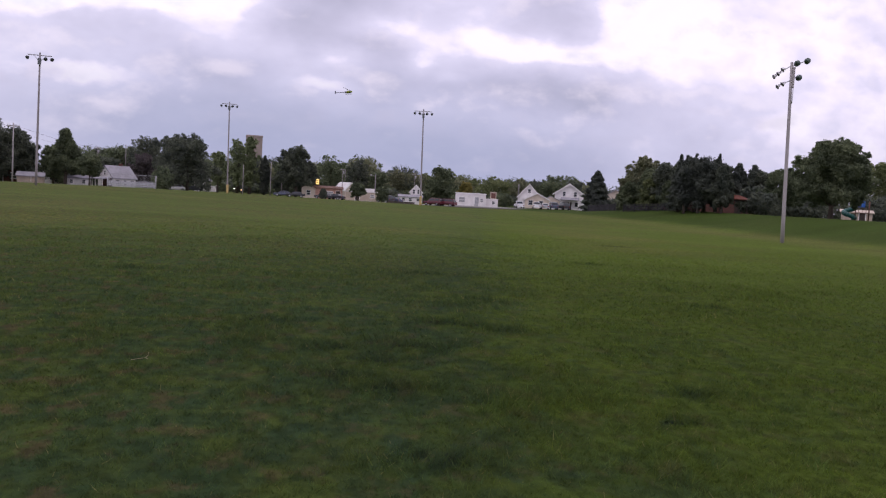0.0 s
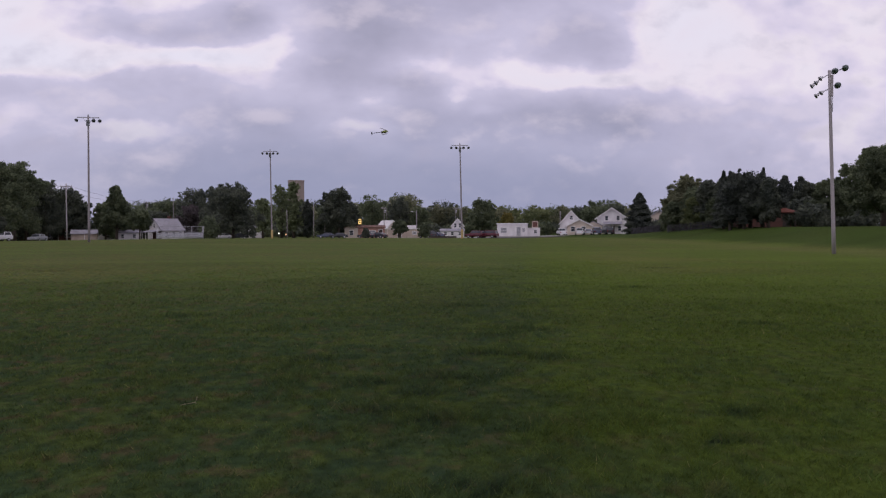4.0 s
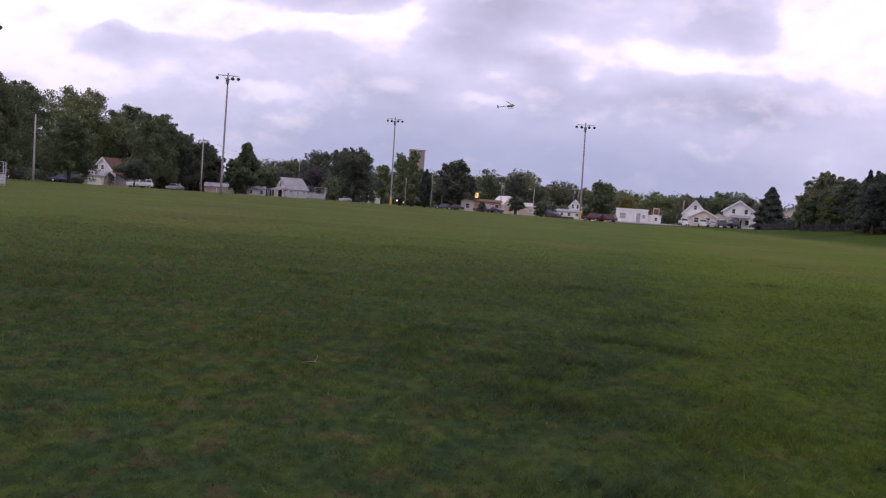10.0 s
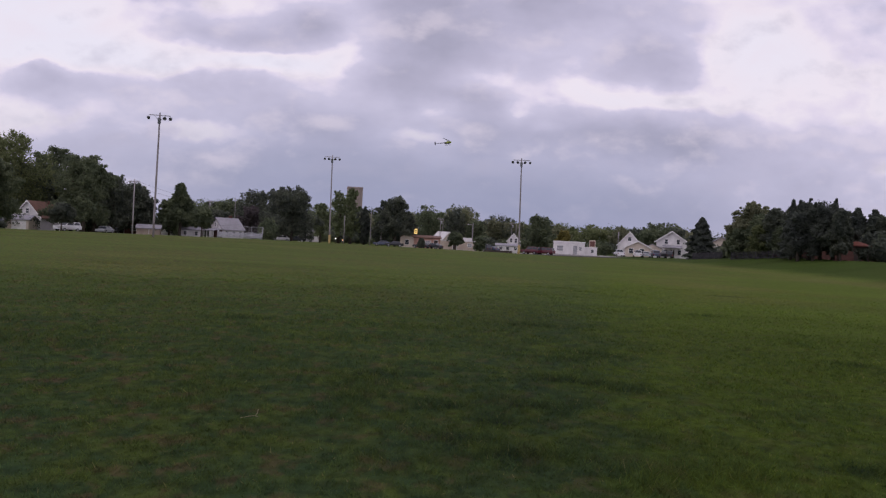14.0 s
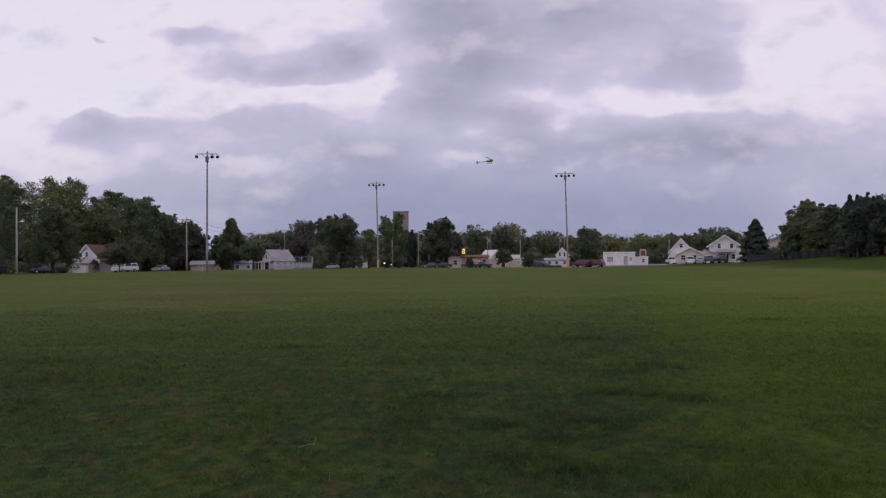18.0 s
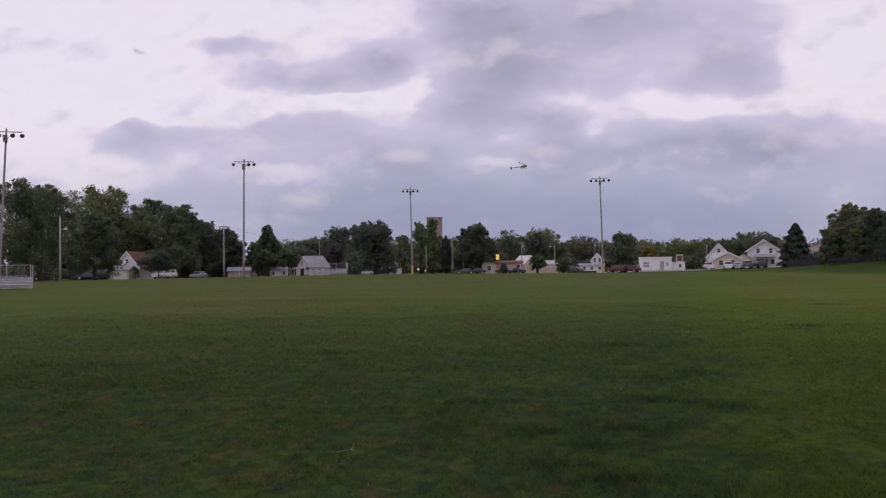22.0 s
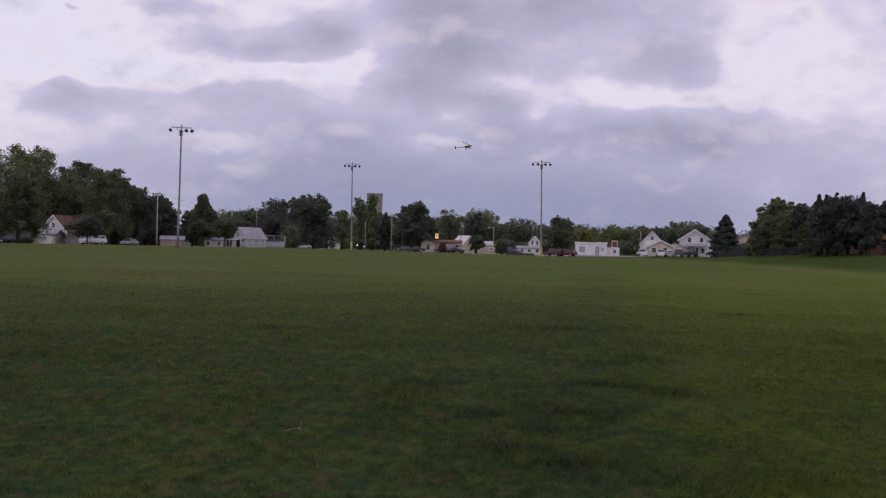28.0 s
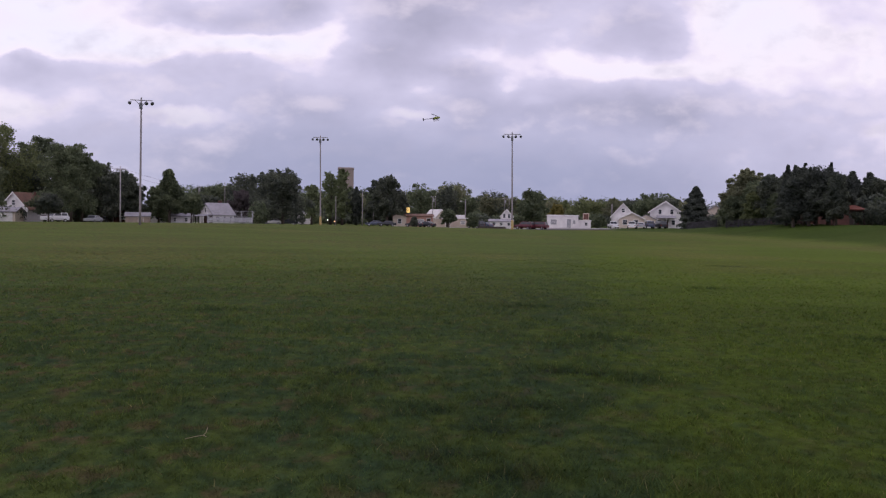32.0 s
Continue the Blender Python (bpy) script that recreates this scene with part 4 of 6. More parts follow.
FOUR = ((-1.0, -0.6, -0.8), (-0.42, -0.3, -1), (0.42, 0.3, -1), (1.0, 0.6, -0.8))
UNEVEN = ((-1.0, -0.5, -0.9), (0.48, 0.2, -1), (1.0, 0.5, -0.9))
field_pole(-42.1, 59.0, 13.3, 0.6, 18, FOUR, False, "tall weathered light pole behind the aluminium bleachers", 0.145, 1.2)
field_pole(-28.73, 79.25, 13.2, 0.12, 10, UNEVEN, False, "tall weathered light pole with three floodlights on a crossarm", 0.15, 1.05)
field_pole(-15.10, 113.26, 13.3, -0.15, 2, FOUR, True, "tall light pole with a yellow padded base and four floodlights", 0.15, 1.05)
field_pole(11.50, 100.59, 12.9, -0.25, -6, FOUR, True, "tall light pole with yellow padded base and crossarm of lights", 0.15, 1.1)


def steel_pole(x, y, top, lean):
    """The near pole: a round steel shaft with clusters of lamps to both sides."""
    z = ground_z(x, y)
    h = top - z
    t = thing("light_pole", x, y, z, -32, "tall pale steel light pole with clustered floodlights on the bank", "light pole", "field light poles")
    part("pole", shaft(h, lean, 0.125, 0.085), PALE_POLE, t)
    part("ballast_rack", Shape().box(lean + 0.15, -0.02, h - 1.6, 0.17, 0.22, 1.3, bevel=0.03), PALE_POLE, t)
    part("conduit", Shape().tube((lean + 0.2, -0.05, h - 1.6), (lean * 0.8 + 0.12, -0.1, h - 2.6), 0.022, n=6), STEEL, t)
    for dz, reach, fall in ((-0.22, 0.92, 0.52), (-1.15, 0.68, 0.26)):
        part("arm", Shape().tube((lean, 0, h + dz), (lean - reach, 0.08, h + dz - fall), 0.028, n=8), STEEL, t)
    part("upper_arm", Shape().tube((lean, 0, h - 0.25), (lean + 0.83, 0.1, h + 0.1), 0.03, n=8), STEEL, t)
    part("lower_arm", Shape().tube((lean, 0, h - 0.95), (lean + 0.45, 0.1, h - 0.95), 0.03, n=8), STEEL, t)
    for px, pz, w in ((-0.48, -0.45, (-0.7, -0.3, -0.55)), (-0.72, -0.70, (-0.8, -0.3, -0.5)), (-0.95, -0.88, (-0.85, -0.3, -0.5)), (-0.42, -1.35, (-0.7, -0.35, -0.6)), (-0.70, -1.52, (-0.8, -0.35, -0.5))):
        floodlight(t, lean + px, 0.0, h + pz, w, LAMP_WHITE, 0.165)
    for px, pz, w in ((0.28, -0.05, (0.3, 0.95, -0.2)), (0.85, 0.08, (0.4, 0.9, -0.1)), (0.45, -0.95, (0.3, 0.95, -0.15))):
        floodlight(t, lean + px, 0.0, h + pz, w, GREEN_METAL, 0.21)
    return t


steel_pole(28.72, 44.87, 11.5, -0.35)


# ---- wooden power and street poles ----
def power_pole(x, y, top, label, cross=True, lamp=False, r=0.115, turn=0, pale=False, drop=0.1, reach=1.1):
    z = ground_z(x, y)
    h = top - z
    t = thing("power_pole", x, y, z, turn, label, "utility pole", "utility poles")
    part("pole", shaft(h, 0, r, r * 0.65, 10, 3), PALE_POLE if pale else POLE_WOOD, t)
    if cross:
        part("crossarm", Shape().box(0, 0, h - 0.5, 1.6, 0.12, 0.14, bevel=0.01), POLE_WOOD, t)
        for k in (-0.74, -0.42, 0.42, 0.74):
            part("insulator", Shape().lathe((k, 0, h - 0.33), (0, 0, 1), [(0, 0.03), (0.04, 0.06), (0.08, 0.03), (0.12, 0.06), (0.17, 0.02)], 8), LAMP_WHITE, t)
        if not pale:
            part("transformer", Shape().lathe((0.28, 0, h - 1.7), (0, 0, 1), [(0, 0.15), (0.04, 0.19), (0.8, 0.19), (0.86, 0.14)], 12), STEEL, t)
    if lamp:
        a = part("lamp_arm", Shape().tube((0, 0, h - drop - 0.2), (reach, 0, h - drop), 0.03, n=6), STEEL, t)
        part("lamp_head", Shape().lathe((reach - 0.1, 0, h - drop), (1, 0, -0.05), [(0, 0.05), (0.08, 0.09), (0.36, 0.11), (0.46, 0.04)], 10), LAMP_WHITE, a)
        part("pole_cap", Shape().lathe((0, 0, h - 0.02), (0, 0, 1), [(0, r * 0.7), (0.12, r * 0.6), (0.2, 0.03)], 10), STEEL, t)
    return t


power_pole(-55.88, 89.88, 8.31, "pale wooden street pole with a small lamp arm", False, True, 0.13, 0, True, 1.5, 0.5)
power_pole(-45.58, 117.25, 8.70, "pale wooden power pole with a crossarm", True, False, 0.115, 24, True)
power_pole(-50.95, 198.34, 10.05, "wooden pole behind the white house", False)
power_pole(-59.87, 206.27, 9.43, "wooden power pole with a transformer", True)
power_pole(-20.41, 178.60, 6.35, "wooden pole beside the street", False)
power_pole(-15.14, 189.16, 7.76, "wooden pole beside the street", False)
power_pole(-12.82, 194.34, 6.58, "wooden pole beside the street", False)
power_pole(2.30, 214.74, 8.05, "wooden power pole behind the low buildings", True)
power_pole(3.37, 239.73, 8.42, "wooden pole behind the low buildings", False)
power_pole(10.60, 199.47, 6.42, "street pole with a lamp arm behind the low buildings", False, True, 0.15, 180)
power_pole(24.31, 233.48, 8.37, "wooden power pole near the tall white house", True)
power_pole(27.29, 248.25, 8.22, "wooden pole near the tall white house", False)
power_pole(48.61, 198.89, 6.28, "wooden power pole beside the houses", False, False, 0.2)


# ---- cables between the utility poles ----
def cable(a, b, sag, lift):
    """A thin cable that hangs between two poles a little below their tops."""
    t = thing("overhead_cable", a[0], a[1], a[2] + lift, 0, "thin dark overhead cable between utility poles", "cable", "overhead cables")
    s = Shape()
    q = [((b[0] - a[0]) * k / 10, (b[1] - a[1]) * k / 10, (b[2] - a[2]) * k / 10 - sag * 4 * (k / 10) * (1 - k / 10)) for k in range(11)]
    for k in range(10):
        s.tube(q[k], q[k + 1], 0.014, n=4)
    part("wire", s, TYRE, t)
    return t


TOPS = [(-45.58, 117.25, 8.70), (-59.87, 206.27, 9.43), (-20.41, 178.60, 6.35), (-15.14, 189.16, 7.76),
        (2.30, 214.74, 8.05), (10.60, 199.47, 6.42), (24.31, 233.48, 8.37), (48.61, 198.89, 6.28)]
for k in range(len(TOPS) - 1):
    for lift in (-0.2, -1.0):
        cable(TOPS[k], TOPS[k + 1], 0.6 + 0.1 * (k % 3), lift)


# ---- houses ----
def gable_roof(parent, cx, cy, z, w, d, rise, over, mat, along="y", thick=0.16, label=""):
    """Two sloping slabs that meet in a ridge. along: the way the ridge runs."""
    s = Shape()
    hw, hd = w / 2 + over, d / 2 + over
    k = rise / (w / 2 if along == "y" else d / 2)
    if along == "y":
        drop = k * over
        for sg in (-1, 1):
            pts = [(cx, cy - hd, z + rise), (cx + sg * hw, cy - hd, z - drop), (cx + sg * hw, cy + hd, z - drop), (cx, cy + hd, z + rise)]
            s.loft([[(px, py, pz) for px, py, pz in pts], [(px, py, pz + thick) for px, py, pz in pts]])
    else:
        drop = k * over
        for sg in (-1, 1):
            pts = [(cx - hw, cy, z + rise), (cx - hw, cy + sg * hd, z - drop), (cx + hw, cy + sg * hd, z - drop), (cx + hw, cy, z + rise)]
            s.loft([[(px, py, pz) for px, py, pz in pts], [(px, py, pz + thick) for px, py, pz in pts]])
    return part("roof", s, mat, parent, label)


def gable_wall(parent, cx, cy, z0, w, d, h, rise, mat, along="y", name="wall", label=""):
    """The body of a house with its gable ends."""
    s = Shape()
    x0, x1, y0, y1 = cx - w / 2, cx + w / 2, cy - d / 2, cy + d / 2
    b = [(x0, y0, z0), (x1, y0, z0), (x1, y1, z0), (x0, y1, z0), (x0, y0, z0 + h), (x1, y0, z0 + h), (x1, y1, z0 + h), (x0, y1, z0 + h)]
    if along == "y":
        b += [(cx, y0, z0 + h + rise), (cx, y1, z0 + h + rise)]
        f = [(0, 1, 5, 8, 4), (2, 3, 7, 9, 6), (1, 2, 6, 5), (3, 0, 4, 7), (5, 6, 9, 8), (7, 4, 8, 9), (3, 2, 1, 0)]
    else:
        b += [(x0, cy, z0 + h + rise), (x1, cy, z0 + h + rise)]
        f = [(0, 1, 5, 4), (2, 3, 7, 6), (1, 2, 6, 9, 5), (3, 0, 4, 8, 7), (5, 9, 8, 4), (6, 7, 8, 9), (3, 2, 1, 0)]
    s.add(b, f)
    return part(name, s, mat, parent, label)


def house_window(parent, x, y, z, w, h, facing="front", glass=None):
    """A window let into a frame: pane, frame, sill."""
    fr, pane = Shape(), Shape()
    if facing == "front":
        for px, pz, sw, sh in ((-w / 2, 0, 0.1, h), (w / 2, 0, 0.1, h), (0, -h / 2, w + 0.1, 0.1), (0, h / 2, w + 0.1, 0.1), (0, 0, w, 0.06)):
            fr.box(x + px, y - 0.05, z + pz - sh / 2, sw, 0.1, sh)
        pane.box(x, y - 0.02, z - h / 2 + 0.02, w - 0.04, 0.03, h - 0.04)
    else:
        for py, pz, sw, sh in ((-w / 2, 0, 0.1, h), (w / 2, 0, 0.1, h), (0, -h / 2, w + 0.1, 0.1), (0, h / 2, w + 0.1, 0.1), (0, 0, w, 0.06)):
            fr.box(x - 0.05, y + py, z + pz - sh / 2, 0.1, sw, sh)
        pane.box(x - 0.02, y, z - h / 2 + 0.02, 0.03, w - 0.04, h - 0.04)
    ob = part("window", fr, TRIM, parent, "white framed window")
    part("pane", pane, glass or PANE, ob, "pale curtained glass" if glass else "dark glass")
    return ob


def house_door(parent, x, y, z, w=0.95, h=2.05, mat=None):
    d = part("door", Shape().box(x, y - 0.04, z, w, 0.08, h, bevel=0.01), mat or DARK_TRIM, parent)
    part("door_frame", Shape().box(x - w / 2 - 0.06, y - 0.05, z, 0.1, 0.1, h + 0.1).box(x + w / 2 + 0.06, y - 0.05, z, 0.1, 0.1, h + 0.1).box(x, y - 0.05, z + h + 0.02, w + 0.22, 0.1, 0.1), TRIM, d)
    part("knob", Shape().lathe((x + w * 0.38, y - 0.08, z + 1.0), (0, -1, 0), [(0, 0.015), (0.04, 0.03), (0.07, 0.02)], 8), STEEL, d)
    return d


def fascia(parent, cx, y, z, w, rise, over):
    """White boards along a gable's slopes."""
    s = Shape()
    hw = w / 2 + over
    k = rise / (w / 2)
    for sg in (-1, 1):
        a, b = (cx, z + rise + 0.17), (cx + sg * hw, z - k * over + 0.17)
        s.loft([[(a[0], y, a[1] - 0.3), (b[0], y, b[1] - 0.3), (b[0], y, b[1] + 0.02), (a[0], y, a[1] + 0.02)], [(a[0], y + 0.05, a[1] - 0.3), (b[0], y + 0.05, b[1] - 0.3), (b[0], y + 0.05, b[1] + 0.02), (a[0], y + 0.05, a[1] + 0.02)]])
    return part("fascia", s, TRIM, parent, "white fascia boards")


def house(x, y, turn, label, name="house"):
    return thing(name, x, y, ground_z(x, y) - 0.1, turn, label, "house")


# House with a brown roof at the left, gable to the field, lean garage before it.
h1 = house(-74.9, 147.34, -6, "white gabled house with a brown shingle roof half hidden by trees")
gable_wall(h1, 0, 0, 0, 5.4, 7.5, 2.6, 2.9, WHITE)
gable_roof(h1, 0, 0, 2.6, 5.4, 7.5, 2.9, 0.3, BROWN_ROOF)
fascia(h1, 0, -4.1, 2.6, 5.4, 2.9, 0.3)
house_window(h1, -1.2, -3.75, 1.5, 0.9, 1.2)
house_window(h1, 1.3, -3.75, 1.5, 0.9, 1.2)
house_window(h1, 0, -3.75, 3.7, 0.7, 0.9)
part("chimney", Shape().box(0.5, 2, 4.4, 0.5, 0.5, 1.4, bevel=0.02), BRICK, h1)
g1 = house(-75.44, 139.76, 10, "low garage with a grey-brown roof and a pale door", "garage")
# Cream instead of white: the wall's dull shade is put into its colour.
gable_wall(g1, 0, 0, 0, 6.0, 4.6, 1.9, 0.7, CREAM, "x")
gable_roof(g1, 0, 0, 1.9, 6.0, 4.6, 0.7, 0.3, GREY_ROOF, "x")
gd = part("garage_door", Shape().box(1.4, -2.33, 0.1, 2.4, 0.08, 1.7, bevel=0.01), TRIM, g1)
for k in range(3):
    part("panel", Shape().box(1.4, -2.39, 0.16 + k * 0.54, 2.2, 0.04, 0.46, bevel=0.01), TRIM, gd)
house_door(g1, -1.7, -2.3, 0.0, 0.85, 1.75)
# Long low brown building behind the parked cars.
h2 = house(-69.97, 171.04, 20, "long low brown brick house behind trees")
gable_wall(h2, 0, 0, 0, 12, 7, 2.6, 1.6, BRICK, "x")
gable_roof(h2, 0, 0, 2.6, 12, 7, 1.6, 0.4, BROWN_ROOF, "x")
for k in (-4, -1.2, 3.6):
    house_window(h2, k, -3.5, 1.5, 1.2, 1.2)
house_door(h2, 1.2, -3.5, 0.1)
s1 = house(-58.48, 159.41, 16, "low tan outbuilding with a grey roof beside the light pole", "shed")
gable_wall(s1, 0, 0, 0, 4.6, 3.4, 1.6, 0.7, TAN, "x")
gable_roof(s1, 0, 0, 1.6, 4.6, 3.4, 0.7, 0.2, GREY_ROOF, "x")
house_door(s1, 0.6, -1.7, 0.1, 0.85, 1.45, TAN)
s2 = house(-65.33, 188.81, 14, "small white house far behind", "house")
gable_wall(s2, 0, 0, 0, 5.0, 6.0, 2.4, 1.3, WHITE)
gable_roof(s2, 0, 0, 2.4, 5.0, 6.0, 1.3, 0.3, GREY_ROOF)
house_window(s2, 0.9, -3.0, 1.4, 0.9, 1.0)
# White house with a porch behind the far bleachers.
h3 = house(-44.27, 165.89, 43, "white single-storey house with a grey shingle roof and side porch")
gable_wall(h3, 0, 0, 0, 4.8, 6.2, 2.3, 2.3, WHITE, "x")
gable_roof(h3, 0, 0, 2.3, 4.8, 6.2, 2.3, 0.32, GREY_ROOF, "x")
part("chimney", Shape().box(1.0, 0.4, 3.9, 0.6, 0.6, 1.35, bevel=0.02), BRICK, h3)
for k in (-1.5, 0.1, 1.6):
    house_window(h3, k, -3.1, 1.35, 0.75, 1.1)
house_window(h3, -2.4, 0.2, 3.2, 0.7, 0.9, "side")
part("porch_roof", Shape().sheet([(-4.6, -2.9, 1.95), (-2.4, -2.9, 2.4), (-2.4, 1.6, 2.4), (-4.6, 1.6, 1.95)], 0.12), GREY_ROOF, h3, "sloping porch roof")
part("porch_floor", Shape().box(-3.5, -0.7, 0, 2.2, 4.4, 0.3), CONCRETE, h3)
for k in (-2.7, -1.3, 0.1, 1.4):
    part("post", Shape().box(-4.45, k, 0.3, 0.13, 0.13, 1.6), TRIM, h3)
part("post", Shape().box(-3.4, -2.7, 0.3, 0.13, 0.13, 1.85), TRIM, h3)
# Dark sheet paints in the shade under the porch roof.
part("porch_wall", Shape().box(-2.46, -0.7, 0.3, 0.06, 4.2, 1.8), BRICK, h3, "dark brick sheet painting in the porch shade")
w3 = house(-50.1, 160.6, 14, "low white annex beside the grey-roofed house", "house")
gable_wall(w3, 0, 0, 0, 4.2, 5.0, 1.75, 0.6, WHITE, "x")
gable_roof(w3, 0, 0, 1.75, 4.2, 5.0, 0.6, 0.25, GREY_ROOF, "x")
house_window(w3, -1.1, -2.5, 1.1, 0.6, 0.8)
house_window(w3, 1.1, -2.5, 1.1, 0.6, 0.8)
# White low building under the big dark tree.
h4 = house(-33.88, 212.08, 5, "small white house under dark trees")
gable_wall(h4, 0, 0, 0, 5.5, 6, 2.3, 1.3, WHITE)
gable_roof(h4, 0, 0, 2.3, 5.5, 6, 1.3, 0.3, GREY_ROOF)
house_window(h4, -1.2, -3.0, 1.4, 0.9, 1.0)
house_window(h4, 1.2, -3.0, 1.4, 0.9, 1.0)
# Salmon building with a lit sign, and the tan one beside it.
b1 = house(-2.27, 199.74, 3, "low salmon brick shop with a flat red-brown eave", "shop")
gable_wall(b1, 0, 0, 0, 8.6, 8, 2.7, 0.5, PINKISH, "x")
gable_roof(b1, 0, 0, 2.7, 8.6, 8, 0.5, 0.35, BROWN_ROOF, "x")
gable_wall(b1, -4.2, -1.0, 0, 3.4, 9, 2.6, 0.9, CREAM, "y", "side_wing", "pale cream gable end")
gable_roof(b1, -4.2, -1.0, 2.6, 3.4, 9, 0.9, 0.25, BROWN_ROOF)
house_window(b1, 1.2, -4.0, 1.5, 1.6, 0.9, glass=CURTAINED)
house_door(b1, 3.2, -4.0, 0.1)
house_window(b1, -4.2, -5.5, 1.4, 1.0, 1.2)
b2 = house(3.36, 221.73, 28, "cream house with a steep pale roof", "house")
gable_wall(b2, 0, 0, 0, 4.0, 6.5, 2.6, 2.1, CREAM)
gable_roof(b2, 0, 0, 2.6, 4.0, 6.5, 2.1, 0.3, PALE_ROOF)
fascia(b2, 0, -3.6, 2.6, 4.0, 2.1, 0.3)
house_window(b2, 0, -3.25, 2.8, 0.9, 1.1)
b3 = house(7.47, 197.61, -2, "long low tan building with a pale flat roof", "building")
part("wall", Shape().box(0, 0, 0, 8.6, 7.0, 2.2), TAN, b3)
part("roof", Shape().box(0, 0, 2.2, 8.9, 7.3, 0.22, bevel=0.03), PALE_ROOF, b3)
part("roof_unit", Shape().box(1.6, 0, 2.42, 2.6, 2.4, 0.8, bevel=0.04), PALE_ROOF, b3)
house_door(b3, -1.4, -3.5, 0.0)
house_window(b3, 2.4, -3.5, 1.3, 1.1, 0.8, glass=CURTAINED)
# Tall white house behind the third light pole.
h5 = house(21.68, 202.59, -6, "tall narrow white house with steep gable")
gable_wall(h5, 0, 0, 0, 3.2, 6, 3.1, 1.8, WHITE)
gable_roof(h5, 0, 0, 3.1, 3.2, 6, 1.8, 0.22, GREY_ROOF)
fascia(h5, 0, -3.25, 3.1, 3.2, 1.8, 0.22)
house_window(h5, -0.6, -3.0, 3.2, 0.6, 1.1)
house_window(h5, 0.6, -3.0, 3.2, 0.6, 1.1)
gable_wall(h5, -1.4, -4.0, 0, 6.2, 2.0, 1.75, 0.45, WHITE, "x", "porch_wall")
gable_roof(h5, -1.4, -4.0, 1.75, 6.2, 2.0, 0.45, 0.2, GREY_ROOF, "x")
house_window(h5, -3.2, -5.0, 1.1, 0.8, 0.8)
house_window(h5, -1.4, -5.0, 1.1, 0.8, 0.8)
house_window(h5, 0.6, -5.0, 1.1, 0.8, 0.8)
# White flat-roofed trailer and its shed.
m1 = house(33.24, 184.78, -9, "white flat-roofed mobile home with curtained windows", "mobile_home")
part("wall", Shape().box(0, 0, 0.35, 7.4, 3.6, 2.9, bevel=0.05), WHITE, m1)
part("skirt", Shape().box(0, 0, 0, 7.3, 3.5, 0.35), CONCRETE, m1)
part("roof", Shape().box(0, 0, 3.25, 7.7, 3.9, 0.22, bevel=0.05), TRIM, m1)
house_window(m1, -2.1, -1.8, 1.75, 1.5, 1.3, glass=CURTAINED)
house_door(m1, 1.5, -1.8, 0.45, mat=STEEL)
house_window(m1, 2.7, -1.8, 1.8, 0.7, 0.9, glass=CURTAINED)
part("steps", Shape().box(1.5, -2.3, 0, 1.2, 0.5, 0.4).box(1.5, -2.75, 0, 1.2, 0.5, 0.2), CONCRETE, m1)
m2 = house(38.62, 185.77, -9, "small white flat-roofed shed beside the mobile home", "shed")
part("wall", Shape().box(0, 0, 0, 3.2, 3.0, 2.1, bevel=0.02), WHITE, m2)
part("roof", Shape().box(0, 0, 2.1, 3.5, 3.3, 0.15, bevel=0.02), TRIM, m2)
house_window(m2, 0.5, -1.5, 1.3, 0.7, 0.8)
rb = part("roof_box", Shape().box(0.5, 0.4, 2.25, 1.5, 0.5, 1.7, bevel=0.05), TAN, m2, "tan framed roof board")
part("board_face", Shape().box(0.5, 0.13, 2.45, 1.1, 0.04, 1.25, bevel=0.01), BRICK, rb, "dark brown face")
# Cream and white houses at the right end of the street.
h6 = house(51.43, 193.01, -13, "white house with a steep grey roof and front gable")
gable_wall(h6, -1.4, 1.5, 0, 5.6, 8, 3.0, 3.1, WHITE)
gable_roof(h6, -1.4, 1.5, 3.0, 5.6, 8, 3.1, 0.35, GREY_ROOF)
fascia(h6, -1.4, -2.9, 3.0, 5.6, 3.1, 0.35)
gable_wall(h6, 0.6, -3.0, 0, 6.0, 2.6, 2.4, 1.5, CREAM, "y", "porch_wall")
gable_roof(h6, 0.6, -3.0, 2.4, 6.0, 2.6, 1.5, 0.3, PALE_ROOF)
fascia(h6, 0.6, -4.65, 2.4, 6.0, 1.5, 0.3)
house_window(h6, -1.0, -4.3, 1.5, 1.1, 1.2)
house_window(h6, 1.6, -4.3, 1.5, 1.1, 1.2)
house_window(h6, -1.4, -2.5, 4.4, 0.8, 1.0)
g6 = house(55.49, 191.88, -15, "cream garage with a low gable", "garage")
gable_wall(g6, 0, 0, 0, 4.6, 6, 2.2, 1.1, CREAM)
gable_roof(g6, 0, 0, 2.2, 4.6, 6, 1.1, 0.25, GREY_ROOF)
gd = part("garage_door", Shape().box(0, -3.04, 0.05, 2.6, 0.08, 1.95, bevel=0.01), TRIM, g6)
for k in range(3):
    part("panel", Shape().box(0, -3.10, 0.12 + k * 0.62, 2.4, 0.04, 0.52, bevel=0.01), TRIM, gd)
h7 = house(62.24, 198.20, -16, "two-storey white house with a broad gable and a porch")
gable_wall(h7, 0, 0, 0, 7.4, 8.5, 4.3, 2.5, WHITE)
gable_roof(h7, 0, 0, 4.3, 7.4, 8.5, 2.5, 0.6, GREY_ROOF)
fascia(h7, 0, -4.9, 4.3, 7.4, 2.5, 0.6)
for k in (-1.3, 1.6):
    house_window(h7, k, -4.25, 4.2, 0.8, 1.2)
